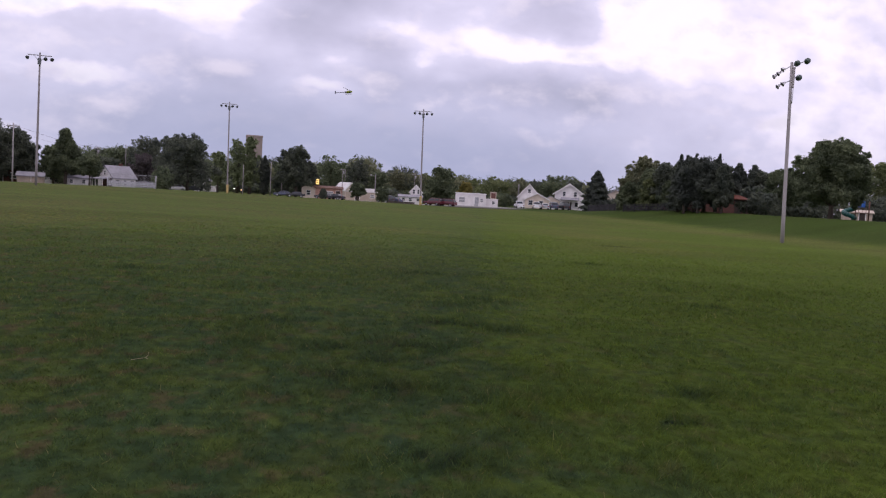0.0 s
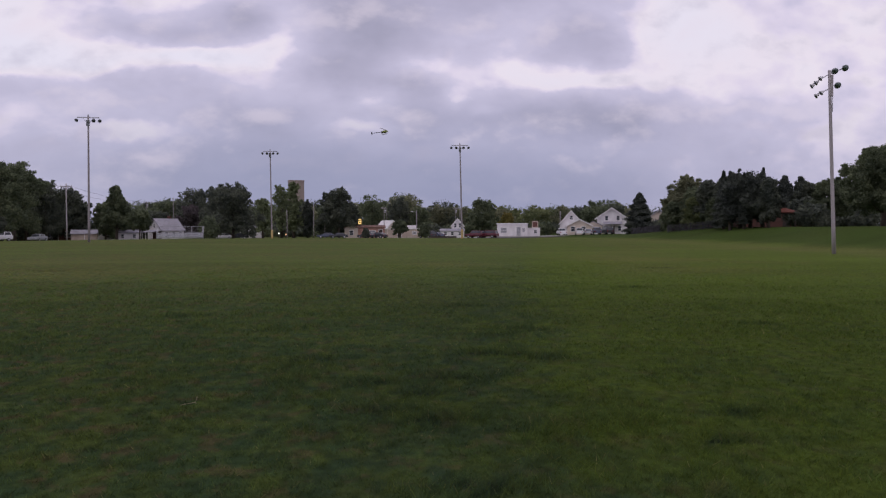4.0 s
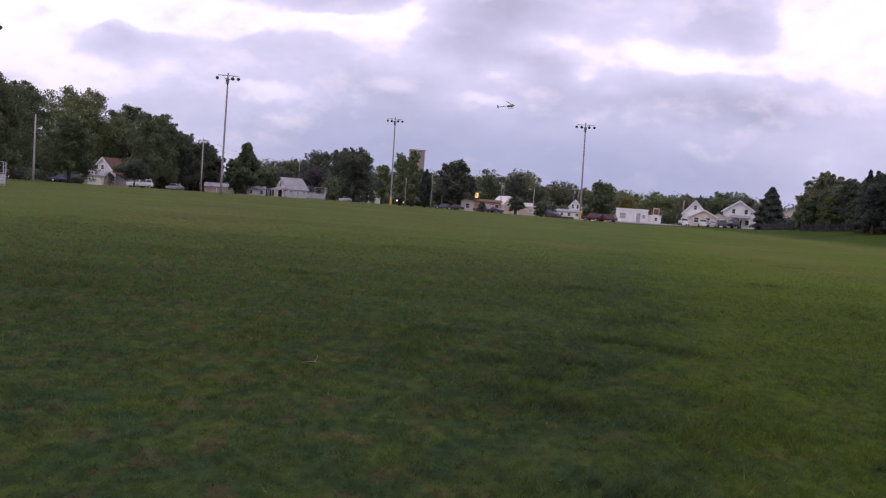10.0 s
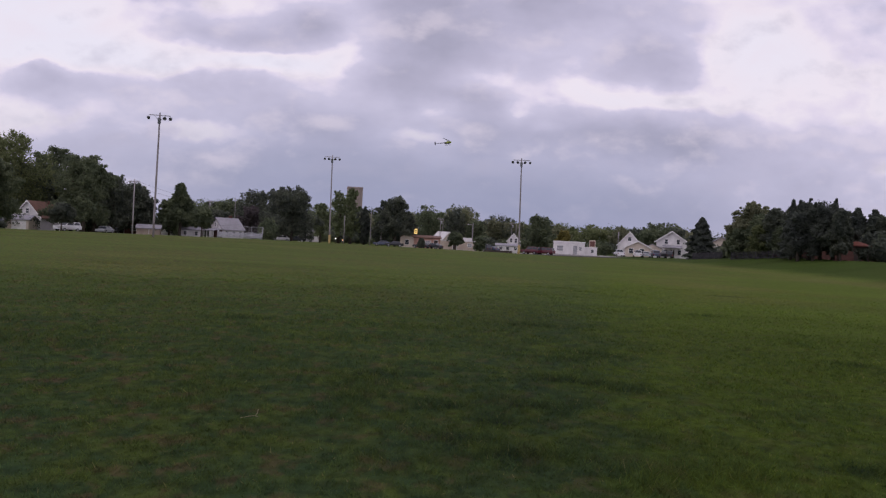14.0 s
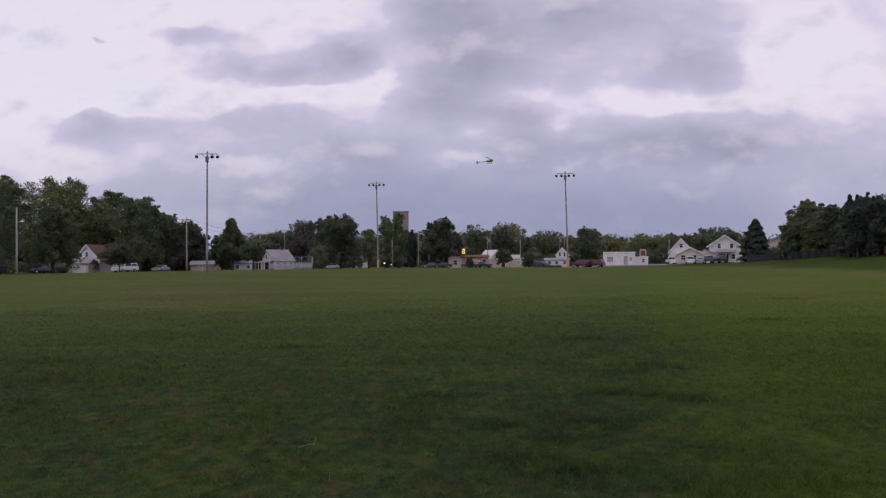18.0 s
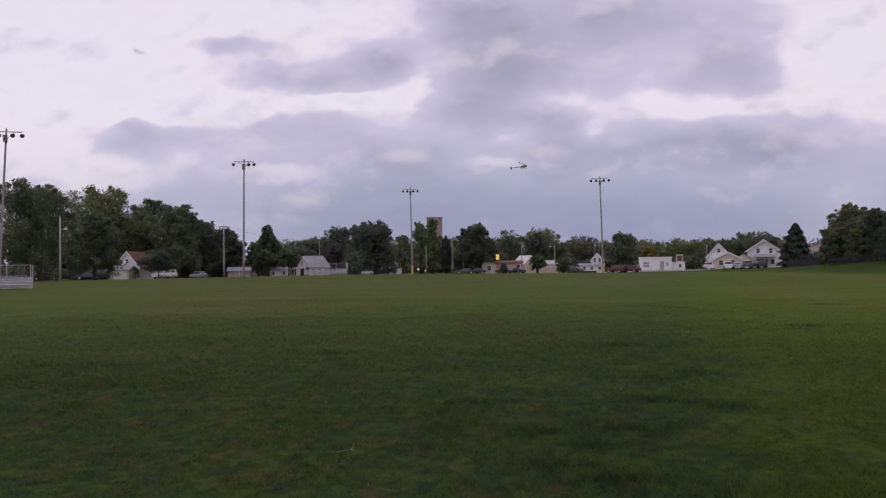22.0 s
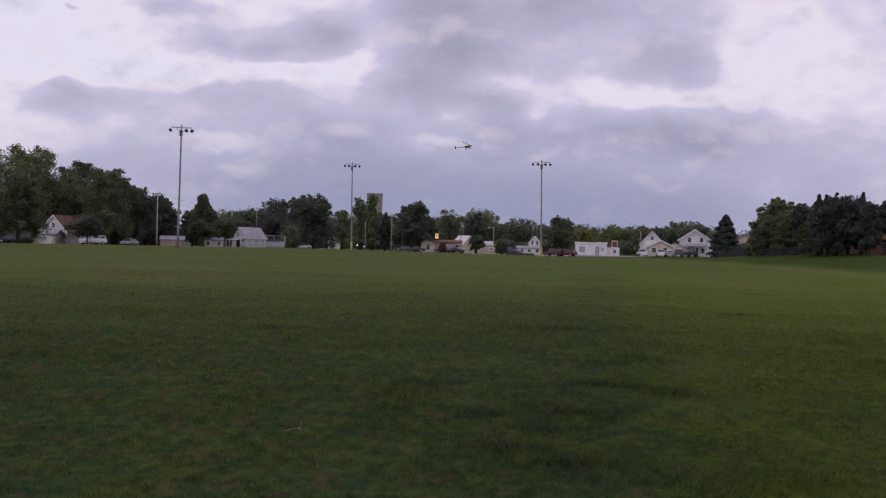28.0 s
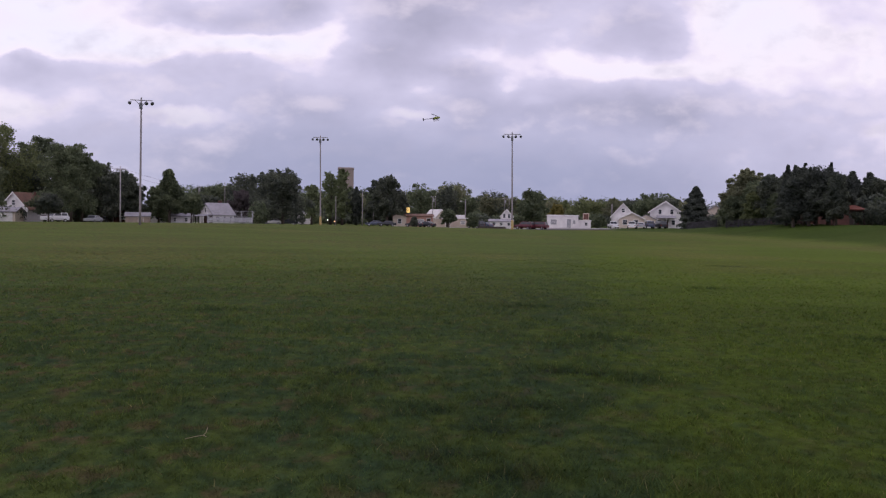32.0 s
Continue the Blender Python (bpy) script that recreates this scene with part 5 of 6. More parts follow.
part("porch_roof", Shape().sheet([(-2.2, -6.6, 2.7), (2.6, -6.6, 2.7), (2.6, -4.25, 3.3), (-2.2, -4.25, 3.3)], 0.14), GREY_ROOF, h7, "grey porch roof")
for k in (-2.0, 0.2, 2.4):
    part("post", Shape().box(k, -6.4, 0, 0.14, 0.14, 2.6), TRIM, h7)
house_door(h7, 0.3, -4.25, 0.1)
house_window(h7, -1.4, -4.25, 1.5, 1.0, 1.2)
house_window(h7, 2.0, -4.25, 1.5, 0.9, 1.2)
gable_wall(h7, 4.9, -1.5, 0, 2.6, 6, 2.3, 0.0, WHITE, "y", "side_wing")
part("side_roof", Shape().sheet([(3.6, -4.7, 3.1), (6.5, -4.7, 2.3), (6.5, 1.7, 2.3), (3.6, 1.7, 3.1)], 0.14), PALE_ROOF, h7)
# The tall tower far behind.
tw = thing("tower", -42.76, 417.58, -1.0, 8, "tall square brownish concrete tower above the trees", "tower")
part("wall", Shape().box(0, 0, 0, 8.2, 8.2, 27.29 + 1.0, bevel=0.15), TOWER_WALL, tw)
part("parapet", Shape().box(0, 0, 27.29 + 1.0, 8.5, 8.5, 0.9, bevel=0.1), TOWER_WALL, tw)
for k in range(3):
    part("rib", Shape().box(-2.7 + 2.7 * k, -4.12, 0, 0.5, 0.14, 27.29 + 1.0), TOWER_WALL, tw)
# House glimpsed behind the spruce and the brick building behind the dark conifer.
h8 = house(58.41, 153.94, -18, "cream house glimpsed behind the spruce")
gable_wall(h8, 0, 0, 0, 4.6, 6, 3.6, 1.4, CREAM)
gable_roof(h8, 0, 0, 3.6, 4.6, 6, 1.4, 0.3, GREY_ROOF)
house_window(h8, -0.8, -3.0, 2.6, 0.8, 1.0)
house_window(h8, 1.0, -3.0, 1.2, 0.8, 1.0)
h9 = house(55.70, 105.90, -27, "long low dark red brick building behind the conifers", "building")
part("wall", Shape().box(0, 0, 0, 11, 6, 2.3), BRICK, h9)
part("roof", Shape().box(0, 0, 2.3, 11.6, 6.6, 0.25, bevel=0.05), DARK_TRIM, h9)
part("door", Shape().box(3.2, -3.04, 0.0, 0.95, 0.08, 2.0, bevel=0.01), DARK_TRIM, h9)


# Added stand-in: the orange-brown shape behind the fence is unidentified.
s3 = house(50.4, 108.4, -26, "small orange-brown stand-in for an unidentified shape behind the fence", "shed")
gable_wall(s3, 0, 0, 0, 2.6, 2.4, 1.3, 0.5, PINKISH)
gable_roof(s3, 0, 0, 1.3, 2.6, 2.4, 0.5, 0.15, BROWN_ROOF)
lw = thing("low_wall", 13.2, 150.5, ground_z(13.2, 150.5), -3, "low black timber wall at the edge of the parking area", "wall")
part("beam", Shape().box(0, 0, -0.1, 5.6, 0.3, 0.45, bevel=0.03), DARK_TRIM, lw)
part("beam", Shape().box(0, 0.02, 0.36, 5.5, 0.26, 0.3, bevel=0.03), DARK_TRIM, lw)


# ---- bleachers ----
def bleacher(x, y, turn, width, rows, label):
    """Open aluminium stand: plank seats and footboards on end frames, with a railed, meshed back and sides."""
    t = thing("bleacher", x, y, ground_z(x, y), turn, label, "bleacher", "bleachers by the field")
    step, tread, first = 0.26, 0.62, 0.42
    plank = Shape().box(0, 0, 0, width, 0.28, 0.045, bevel=0.012)
    foot = Shape().box(0, 0, 0, width, 0.24, 0.04, bevel=0.01)
    kick = Shape().box(0, 0, 0, width, 0.03, 0.16, bevel=0.008)
    for k in range(rows):
        for name, shape, yy, zz in (("seat_plank", plank, k * tread, first + k * step), ("foot_plank", foot, k * tread + 0.34, 0.12 + k * step), ("riser", kick, k * tread + 0.16, first - 0.19 + k * step)):
            ob = part(name, shape, ALUMINIUM, t)
            ob.location = (0, yy, zz)
    back, top = (rows - 1) * tread + 0.25, first + (rows - 1) * step
    for k in range(5):
        px = -width / 2 + 0.15 + k * (width - 0.3) / 4
        f = Shape().tube((px, -0.1, 0.02), (px, back, 0.02), 0.035, n=6).tube((px, -0.1, 0.1), (px, back, top - 0.05), 0.03, n=6).tube((px, back, 0.0), (px, back, top), 0.03, n=6)
        part("frame", f, STEEL, t)
        part("back_post", Shape().tube((px, back + 0.05, 0), (px, back + 0.05, top + 1.05), 0.028, n=8), STEEL, t)
    for zz in (top + 0.15, top + 1.05):
        part("back_rail", Shape().tube((-width / 2, back + 0.05, zz), (width / 2, back + 0.05, zz), 0.026, n=8), STEEL, t)
    for sg in (-1, 1):
        px = sg * width / 2
        part("side_rail", Shape().tube((px, back + 0.05, top + 1.05), (px, 0.5, first + 1.0), 0.026, n=8).tube((px, 0.5, first + 1.0), (px, 0.5, 0.1), 0.026, n=8), STEEL, t)
        part("side_rail", Shape().tube((px, back + 0.05, top + 0.35), (px, 0.5, first + 0.3), 0.02, n=8), STEEL, t)
        for k in range(3):
            yy = 0.5 + (back - 0.45) * (k + 1) / 3
            part("side_post", Shape().tube((px, yy, 0.1), (px, yy, first + 1.0 + (top - first + 0.05) * (k + 1) / 3), 0.02, n=6), STEEL, t)
    wires = Shape()
    n = int(width / 0.34)
    for k in range(n):
        px = -width / 2 + width * (k + 0.5) / n
        for sg in (-1, 1):
            wires.tube((px - sg * 0.42, back + 0.05, top + 0.15), (px + sg * 0.42, back + 0.05, top + 1.03), 0.006, n=3, smooth=False)
    tagged(part("mesh", wires, STEEL, t, "grey chain-link mesh"), kind="stuff")
    return t


bleacher(-41.7, 56.4, 34, 7.2, 3, "aluminium bleachers with railed mesh back beside a light pole")
bleacher(-30.0, 120.1, 8, 6.8, 3, "low aluminium bleachers with railings in front of the white house")


# ---- parked cars ----
def car(x, y, turn, paint, label, kind="sedan"):
    """A parked car: lofted body, cabin with panes, four wheels with tyres and rims, lamps."""
    t = thing("car", x, y, ground_z(x, y), turn, label, "car", "parked cars")
    if kind == "suv":
        L, Wd, roof, low = 4.6, 1.85, 1.75, [(-2.3, 0.55, 1.0), (-2.25, 0.42, 1.08), (2.2, 0.42, 1.0), (2.3, 0.5, 0.9)]
        cab = [(-2.2, 1.05), (-2.0, 1.72), (0.5, 1.75), (1.15, 1.05)]
    elif kind == "pickup":
        L, Wd, roof, low = 5.2, 1.9, 1.75, [(-2.6, 0.6, 1.1), (-2.5, 0.5, 1.12), (2.5, 0.5, 1.05), (2.6, 0.55, 0.95)]
        cab = [(-0.6, 1.1), (-0.45, 1.72), (0.9, 1.75), (1.5, 1.08)]
    else:
        L, Wd, roof, low = 4.5, 1.78, 1.42, [(-2.25, 0.5, 0.88), (-2.15, 0.36, 0.95), (2.15, 0.36, 0.86), (2.25, 0.45, 0.72)]
        cab = [(-1.75, 0.93), (-1.05, 1.38), (0.3, 1.42), (1.15, 0.9)]
    h = Wd / 2
    rings = [[(px, -h + 0.06, z0), (px, h - 0.06, z0), (px, h, (z0 + z1) / 2), (px, h - 0.05, z1), (px, -h + 0.05, z1), (px, -h, (z0 + z1) / 2)] for px, z0, z1 in low]
    part("body", Shape().loft(rings), paint, t)
    c = h - 0.1
    (x0, za), (x1, zb), (x2, zc), (x3, zd) = cab
    s = Shape().loft([[(x0, -c, za - 0.03), (x0, c, za - 0.03), (x3, c, zd - 0.03), (x3, -c, zd - 0.03)], [(x1, -c + 0.14, zb), (x1, c - 0.14, zb), (x2, c - 0.14, zc), (x2, -c + 0.14, zc)]])
    part("cabin", s, paint, t)
    def between(f, lo, side):
        ax, az = x0 + (x1 - x0) * lo, za + (zb - za) * lo
        bx, bz = x3 + (x2 - x3) * lo, zd + (zc - zd) * lo
        return (ax + (bx - ax) * f, side * (c - 0.14 * lo + 0.012), az + (bz - az) * f)
    for side in (-1, 1):
        for f0, f1 in ((0.06, 0.46), (0.50, 0.93)):
            p = [between(f0, 0.2, side), between(f1, 0.2, side), between(f1, 0.86, side), between(f0, 0.86, side)]
            part("side_window", Shape().loft([p, [(q[0], q[1] - side * 0.02, q[2]) for q in p]]), PANE, t)
    for (xa, zz), (xb, zt), name, sg in (((x3, zd), (x2, zc), "windscreen", 1), ((x0, za), (x1, zb), "rear_window", -1)):
        q = [(xa + (xb - xa) * 0.12 + sg * 0.02, -c + 0.12, zz + (zt - zz) * 0.12), (xa + (xb - xa) * 0.12 + sg * 0.02, c - 0.12, zz + (zt - zz) * 0.12), (xa + (xb - xa) * 0.9 + sg * 0.02, c - 0.22, zz + (zt - zz) * 0.9), (xa + (xb - xa) * 0.9 + sg * 0.02, -c + 0.22, zz + (zt - zz) * 0.9)]
        part(name, Shape().loft([q, [(v0[0] - sg * 0.02, v0[1], v0[2]) for v0 in q]]), PANE, t)
    for px in (-L * 0.3, L * 0.3):
        for side in (-1, 1):
            w = part("wheel", Shape().lathe((px, side * (h - 0.2), 0.33), (0, side, 0), [(0, 0.33), (0.02, 0.34), (0.2, 0.34), (0.23, 0.30), (0.2, 0.2)], 14), TYRE, t)
            part("rim", Shape().lathe((px, side * (h - 0.01), 0.33), (0, side, 0), [(0, 0.21), (0.03, 0.2), (0.02, 0.06), (0.05, 0.03)], 12), RIM, w)
    for side in (-1, 1):
        part("headlight", Shape().box(L / 2 - 0.04, side * (h - 0.3), 0.62, 0.1, 0.36, 0.16, bevel=0.02), HEADLIGHT, t)
        part("taillight", Shape().box(-L / 2 + 0.04, side * (h - 0.25), 0.72, 0.1, 0.26, 0.18, bevel=0.02), TAILLIGHT, t)
    part("bumper", Shape().box(L / 2, 0, 0.4, 0.16, Wd - 0.2, 0.2, bevel=0.04), paint, t)
    part("bumper", Shape().box(-L / 2, 0, 0.42, 0.16, Wd - 0.2, 0.2, bevel=0.04), paint, t)
    return t


car(-64.80, 137.29, 246, PAINT_WHITE, "white sport utility vehicle parked under trees", "suv")
car(-60.81, 143.45, 270, PAINT_SILVER, "silver car parked beside the street")
car(-67.00, 162.54, 286, PAINT_DARK, "dark car parked beside the street")
car(-74.50, 129.98, 205, PAINT_DARK, "dark car parked in deep tree shade", "suv")
car(-80.54, 125.68, 205, PAINT_DARK, "dark car parked behind the bleachers")
car(-66.21, 89.48, 196, PAINT_SILVER, "silver car parked behind the bleachers")
car(-74.91, 129.09, 205, PAINT_BLUE, "blue-grey car parked in tree shade")
car(-34.04, 174.48, 185, PAINT_WHITE, "white car parked under the large round tree")
car(-31.43, 179.03, 185, PAINT_DARK, "dark car parked under the large round tree")
car(-11.9, 186.4, 182, PAINT_BLUE, "blue-grey car parked beside the street")
car(-8.95, 185.54, 182, PAINT_DARK, "dark car parked under the tall tree")
car(-2.36, 183.74, 135, PAINT_DARK, "dark car parked before the salmon shop")
car(0.61, 183.75, 140, PAINT_DARK, "dark car parked beside another before the salmon shop")
car(12.28, 183.34, 130, PAINT_DARK, "dark car parked beside the tan building", "suv")
car(14.56, 185.18, 130, PAINT_BLUE, "blue-grey car parked beside the tan building")
car(22.80, 174.26, 140, PAINT_RED, "dark red car parked by the round tree", "suv")
car(25.76, 173.85, 145, PAINT_RED, "dark red car parked by the mobile home", "suv")
car(44.93, 182.19, 86, PAINT_WHITE, "white pickup truck parked by the houses", "pickup")
car(47.21, 174.37, 76, PAINT_WHITE, "white car parked before the white house", "suv")
car(49.32, 174.82, 78, PAINT_SILVER, "silver car parked before the garage")
car(51.43, 175.26, 84, PAINT_BLUE, "blue-grey car parked before the garage", "suv")
car(53.91, 175.55, 98, PAINT_DARK, "dark car parked before the two-storey house", "suv")


# ---- signs and lamps by the street ----
sg = thing("shop_sign", -4.14, 197.71, ground_z(-4.14, 197.71), 0, "yellow lit shop sign on a dark post", "sign")
part("post", Shape().tube((0, 0, -0.2), (0, 0, 3.6), 0.09, 0.08, 10), DARK_TRIM, sg)
sb = part("sign_box", Shape().box(0, 0, 3.4, 1.1, 0.3, 1.5, bevel=0.03), DARK_TRIM, sg)
part("sign_face", Shape().box(0, -0.17, 3.52, 0.8, 0.04, 1.26, bevel=0.01), SIGN_GLOW, sb, "glowing yellow face")
part("sign_bar", Shape().box(0, -0.2, 4.3, 0.5, 0.03, 0.2).box(0, -0.2, 3.85, 0.5, 0.03, 0.2), DARK_TRIM, sb, "dark bars")


def yard_lamp(x, y, top, mat, label):
    t = thing("yard_lamp", x, y, ground_z(x, y), 0, label, "lamp")
    h = top - ground_z(x, y)
    part("post", Shape().tube((0, 0, -0.2), (0, 0, h), 0.05, 0.04, 8), DARK_TRIM, t)
    part("globe", Shape().lathe((0, 0, h - 0.05), (0, 0, 1), [(0, 0.04), (0.05, 0.11), (0.14, 0.15), (0.24, 0.10), (0.28, 0.03)], 10), mat, t)
    return t


yard_lamp(-22.49, 180.37, 0.81, WHITE_GLOW, "lit white lamp on a short post")
yard_lamp(-20.22, 174.60, 0.55, LAMP_GLOW, "lit orange lamp on a short post")


# ---- fences ----
def slat_fence(x1, y1, x2, y2, high, mat, label, board=0.05, gap=0.12, post_gap=14):
    """Narrow upright slats on two rails between posts, following the ground."""
    t = thing("fence", x1, y1, ground_z(x1, y1), math.degrees(math.atan2(y2 - y1, x2 - x1)), label, "fence")
    length = math.hypot(x2 - x1, y2 - y1)
    n = int(length / (board + gap))
    one = Shape().box(0, 0, 0, board, 0.025, high)
    me = None
    z0 = ground_z(x1, y1)
    for k in range(n):
        f = (k + 0.5) / n
        dz = ground_z(x1 + (x2 - x1) * f, y1 + (y2 - y1) * f) - z0
        if me is None:
            ob = part("slat", one, mat, t)
            me = ob.data
        else:
            ob = new("slat", me)
            ob.parent = t
        ob.location = (length * f, 0, dz + 0.05 + 0.03 * math.sin(k * 2.3))
        if k % post_gap == 0:
            p = part("post", Shape().box(0, 0.06, 0, 0.1, 0.1, high + 0.15, bevel=0.01), mat, t)
            p.location = (length * f, 0, dz - 0.05)
    zz = ground_z(x2, y2) - z0
    for up in (0.3, high - 0.25):
        part("rail", Shape().tube((0, 0.04, up), (length, 0.04, zz + up), 0.035, n=4, smooth=False), mat, t)
    return t


GREY_BOARD = material("grey_fence_board", (0.060, 0.058, 0.064), (0.042, 0.041, 0.046), 2, 0.95, spec=0.05, fine=20, each=0.25, stretch=(3, 3, 0.4))
slat_fence(46.91, 136.83, 45.25, 118.29, 1.05, GREY_BOARD, "low dark slatted fence under the spruce")
slat_fence(43.06, 109.48, 48.08, 95.20, 1.05, GREY_BOARD, "low dark slatted fence before the thicket")


# ---- picnic shelter on the bank ----
sx, sy = 49.80, 89.76
sh = thing("picnic_shelter", sx, sy, ground_z(sx, sy) - 0.05, -28, "open picnic shelter with a red hipped roof", "shelter")
rf = Shape()
rf.loft([[(-1.9, -1.7, 1.75), (1.9, -1.7, 1.75), (1.9, 1.7, 1.75), (-1.9, 1.7, 1.75)], [(-1.9, -1.7, 1.84), (1.9, -1.7, 1.84), (1.9, 1.7, 1.84), (-1.9, 1.7, 1.84)], [(-0.6, -0.15, 2.35), (0.6, -0.15, 2.35), (0.6, 0.15, 2.35), (-0.6, 0.15, 2.35)]])
part("roof", rf, RED_ROOF, sh)
for px in (-1.6, 1.6):
    for py in (-1.4, 1.4):
        part("post", Shape().box(px, py, 0, 0.14, 0.14, 1.75, bevel=0.02), DARK_TRIM, sh)
part("slab", Shape().box(0, 0, -0.1, 4.0, 3.6, 0.14, bevel=0.02), BRICK, sh)
part("beam", Shape().box(0, -1.4, 1.6, 3.4, 0.14, 0.15).box(0, 1.4, 1.6, 3.4, 0.14, 0.15), DARK_TRIM, sh)

# ---- playground ----
PLAY_BLUE = material("blue_plastic", (0.03, 0.12, 0.42), (0.025, 0.09, 0.32), 2, 0.4, spec=0.4)
PLAY_GREEN = material("green_plastic", (0.010, 0.085, 0.075), (0.008, 0.06, 0.055), 2, 0.4, spec=0.4)
PLAY_BROWN = material("brown_play_post", (0.12, 0.06, 0.045), (0.08, 0.04, 0.03), 2, 0.6)
gx, gy = 78.9, 104.9
pg = thing("playground_climber", gx, gy, ground_z(gx, gy), -35, "playground climber with a blue roof box and green tube slide", "playground")
for px in (-0.9, 0.9):
    for py in (-0.9, 0.9):
        part("post", Shape().tube((px, py, -0.2), (px, py, 3.0), 0.06, n=8), PLAY_BROWN, pg)
part("platform", Shape().box(0, 0, 1.2, 1.9, 1.9, 0.08, bevel=0.02), PLAY_BROWN, pg)
part("roof_box", Shape().box(-0.2, 0, 2.1, 1.05, 1.05, 0.95, bevel=0.12), PLAY_BLUE, pg, "bright blue box")
sl = Shape()
prev = None
for k in range(19):
    a = k / 18 * 2 * math.pi * 1.1
    q = (-1.7 + 0.75 * math.cos(a), -0.2 + 0.75 * math.sin(a), 2.0 - 1.75 * k / 18)
    if prev:
        sl.tube(prev, q, 0.36, n=10)
    prev = q
part("tube_slide", sl, PLAY_GREEN, pg, "dark green spiral tube slide")
for k in range(5):
    part("rung", Shape().tube((0.95, -0.4, 0.25 + k * 0.24), (0.95, 0.4, 0.25 + k * 0.24), 0.025, n=6), STEEL, pg)
for k in (-0.5, 0.0, 0.5):
    part("guard_bar", Shape().tube((k, -0.92, 1.25), (k, -0.92, 2.1), 0.025, n=6), PLAY_BROWN, pg)
g2 = copy_thing(pg, pose(gx + 5.5, gy - 2.5, ground_z(gx + 5.5, gy - 2.5), 0, 0, 40))
tagged(g2, "second playground climber with a blue roof box")
tn = house(89.10, 119.93, -34, "low tan building behind the playground", "building")
part("wall", Shape().box(0, 0, 0, 4.6, 4, 1.9), TAN, tn)
part("roof", Shape().sheet([(-2.6, -2.3, 1.9), (2.6, -2.3, 1.9), (2.6, 2.3, 2.4), (-2.6, 2.3, 2.4)], 0.14), TAN, tn)
house_door(tn, 0.8, -2.0, 0.0, 0.9, 1.8)
tn2 = house(101.70, 129.19, -30, "long low tan building far behind the playground", "building")
part("wall", Shape().box(0, 0, 0, 12, 5, 2.2), TAN, tn2)
part("roof", Shape().box(0, 0, 2.2, 12.4, 5.4, 0.2, bevel=0.04), BROWN_ROOF, tn2)
for k in (-4.5, -1.5, 1.5, 4.5):
    house_window(tn2, k, -2.5, 1.3, 1.0, 0.9)
wv = house(81.85, 124.95, -32, "white utility trailer parked behind the trees", "trailer")
part("body", Shape().box(0, 0, 0.5, 3.0, 1.9, 0.9, bevel=0.1), WHITE, wv)
for px in (-0.5, 0.5):
    part("wheel", Shape().lathe((px, -0.95, 0.36), (0, -1, 0), [(0, 0.34), (0.18, 0.34), (0.2, 0.2)], 12), TYRE, wv)
    part("wheel", Shape().lathe((px, 0.95, 0.36), (0, 1, 0), [(0, 0.34), (0.18, 0.34), (0.2, 0.2)], 12), TYRE, wv)
part("drawbar", Shape().tube((1.5, 0, 0.55), (2.7, 0, 0.45), 0.06, n=6), STEEL, wv)
part("jockey_leg", Shape().tube((2.5, 0, 0.0), (2.5, 0, 0.5), 0.04, n=6), STEEL, wv)

# ---- the model helicopter in the air ----
HULL = material("helicopter_canopy", (0.26, 0.32, 0.035), (0.07, 0.08, 0.05), 6, 0.35, spec=0.5)
CARBON = material("black_carbon", (0.03, 0.03, 0.035), (0.05, 0.05, 0.055), 30, 0.4)
hc = thing("model_helicopter", 0.8, 62.0, 9.7, 168, "small radio-controlled helicopter with a lime canopy hovering above the field", "model helicopter")
hc.rotation_euler = (radians(6), radians(9), radians(168))
part("canopy", Shape().lathe((-0.36, 0, -0.06), (1, 0, 0), [(0, 0.01), (0.05, 0.06), (0.16, 0.10), (0.30, 0.115), (0.42, 0.09), (0.5, 0.04)], 12), HULL, hc, "lime and dark green pointed canopy")
part("frame", Shape().box(0.08, 0, -0.14, 0.3, 0.06, 0.16, bevel=0.01), CARBON, hc)
part("tail_boom", Shape().tube((0.15, 0, -0.04), (1.0, 0, 0.0), 0.024, 0.018, 8), CARBON, hc)
part("tail_fin", Shape().box(1.0, 0.02, -0.09, 0.09, 0.008, 0.22), CARBON, hc)
part("tail_rotor", Shape().box(1.0, -0.04, -0.13, 0.03, 0.006, 0.26), CARBON, hc)
part("mast", Shape().tube((0, 0, 0.0), (0, 0, 0.17), 0.012, n=8), STEEL, hc)
rt = part("rotor_hub", Shape().lathe((0, 0, 0.14), (0, 0, 1), [(0, 0.03), (0.03, 0.04), (0.05, 0.015)], 10), STEEL, hc)
for sgn in (-1, 1):
    part("blade", Shape().box(0.10 * sgn, 0.37 * sgn, 0.16, 0.66, 0.055, 0.008, turn=1.3), CARBON, rt)
    part("skid", Shape().tube((-0.24, 0.11 * sgn, -0.25), (0.22, 0.11 * sgn, -0.25), 0.01, n=6).tube((-0.24, 0.11 * sgn, -0.25), (-0.3, 0.11 * sgn, -0.22), 0.01, n=6), STEEL, hc)
    for px in (-0.12, 0.12):
        part("strut", Shape().tube((px, 0.03 * sgn, -0.13), (px, 0.11 * sgn, -0.25), 0.008, n=6), STEEL, hc)
part("tail_brace", Shape().tube((0.18, 0.05, -0.12), (0.7, 0.01, -0.03), 0.006, n=5), STEEL, hc)

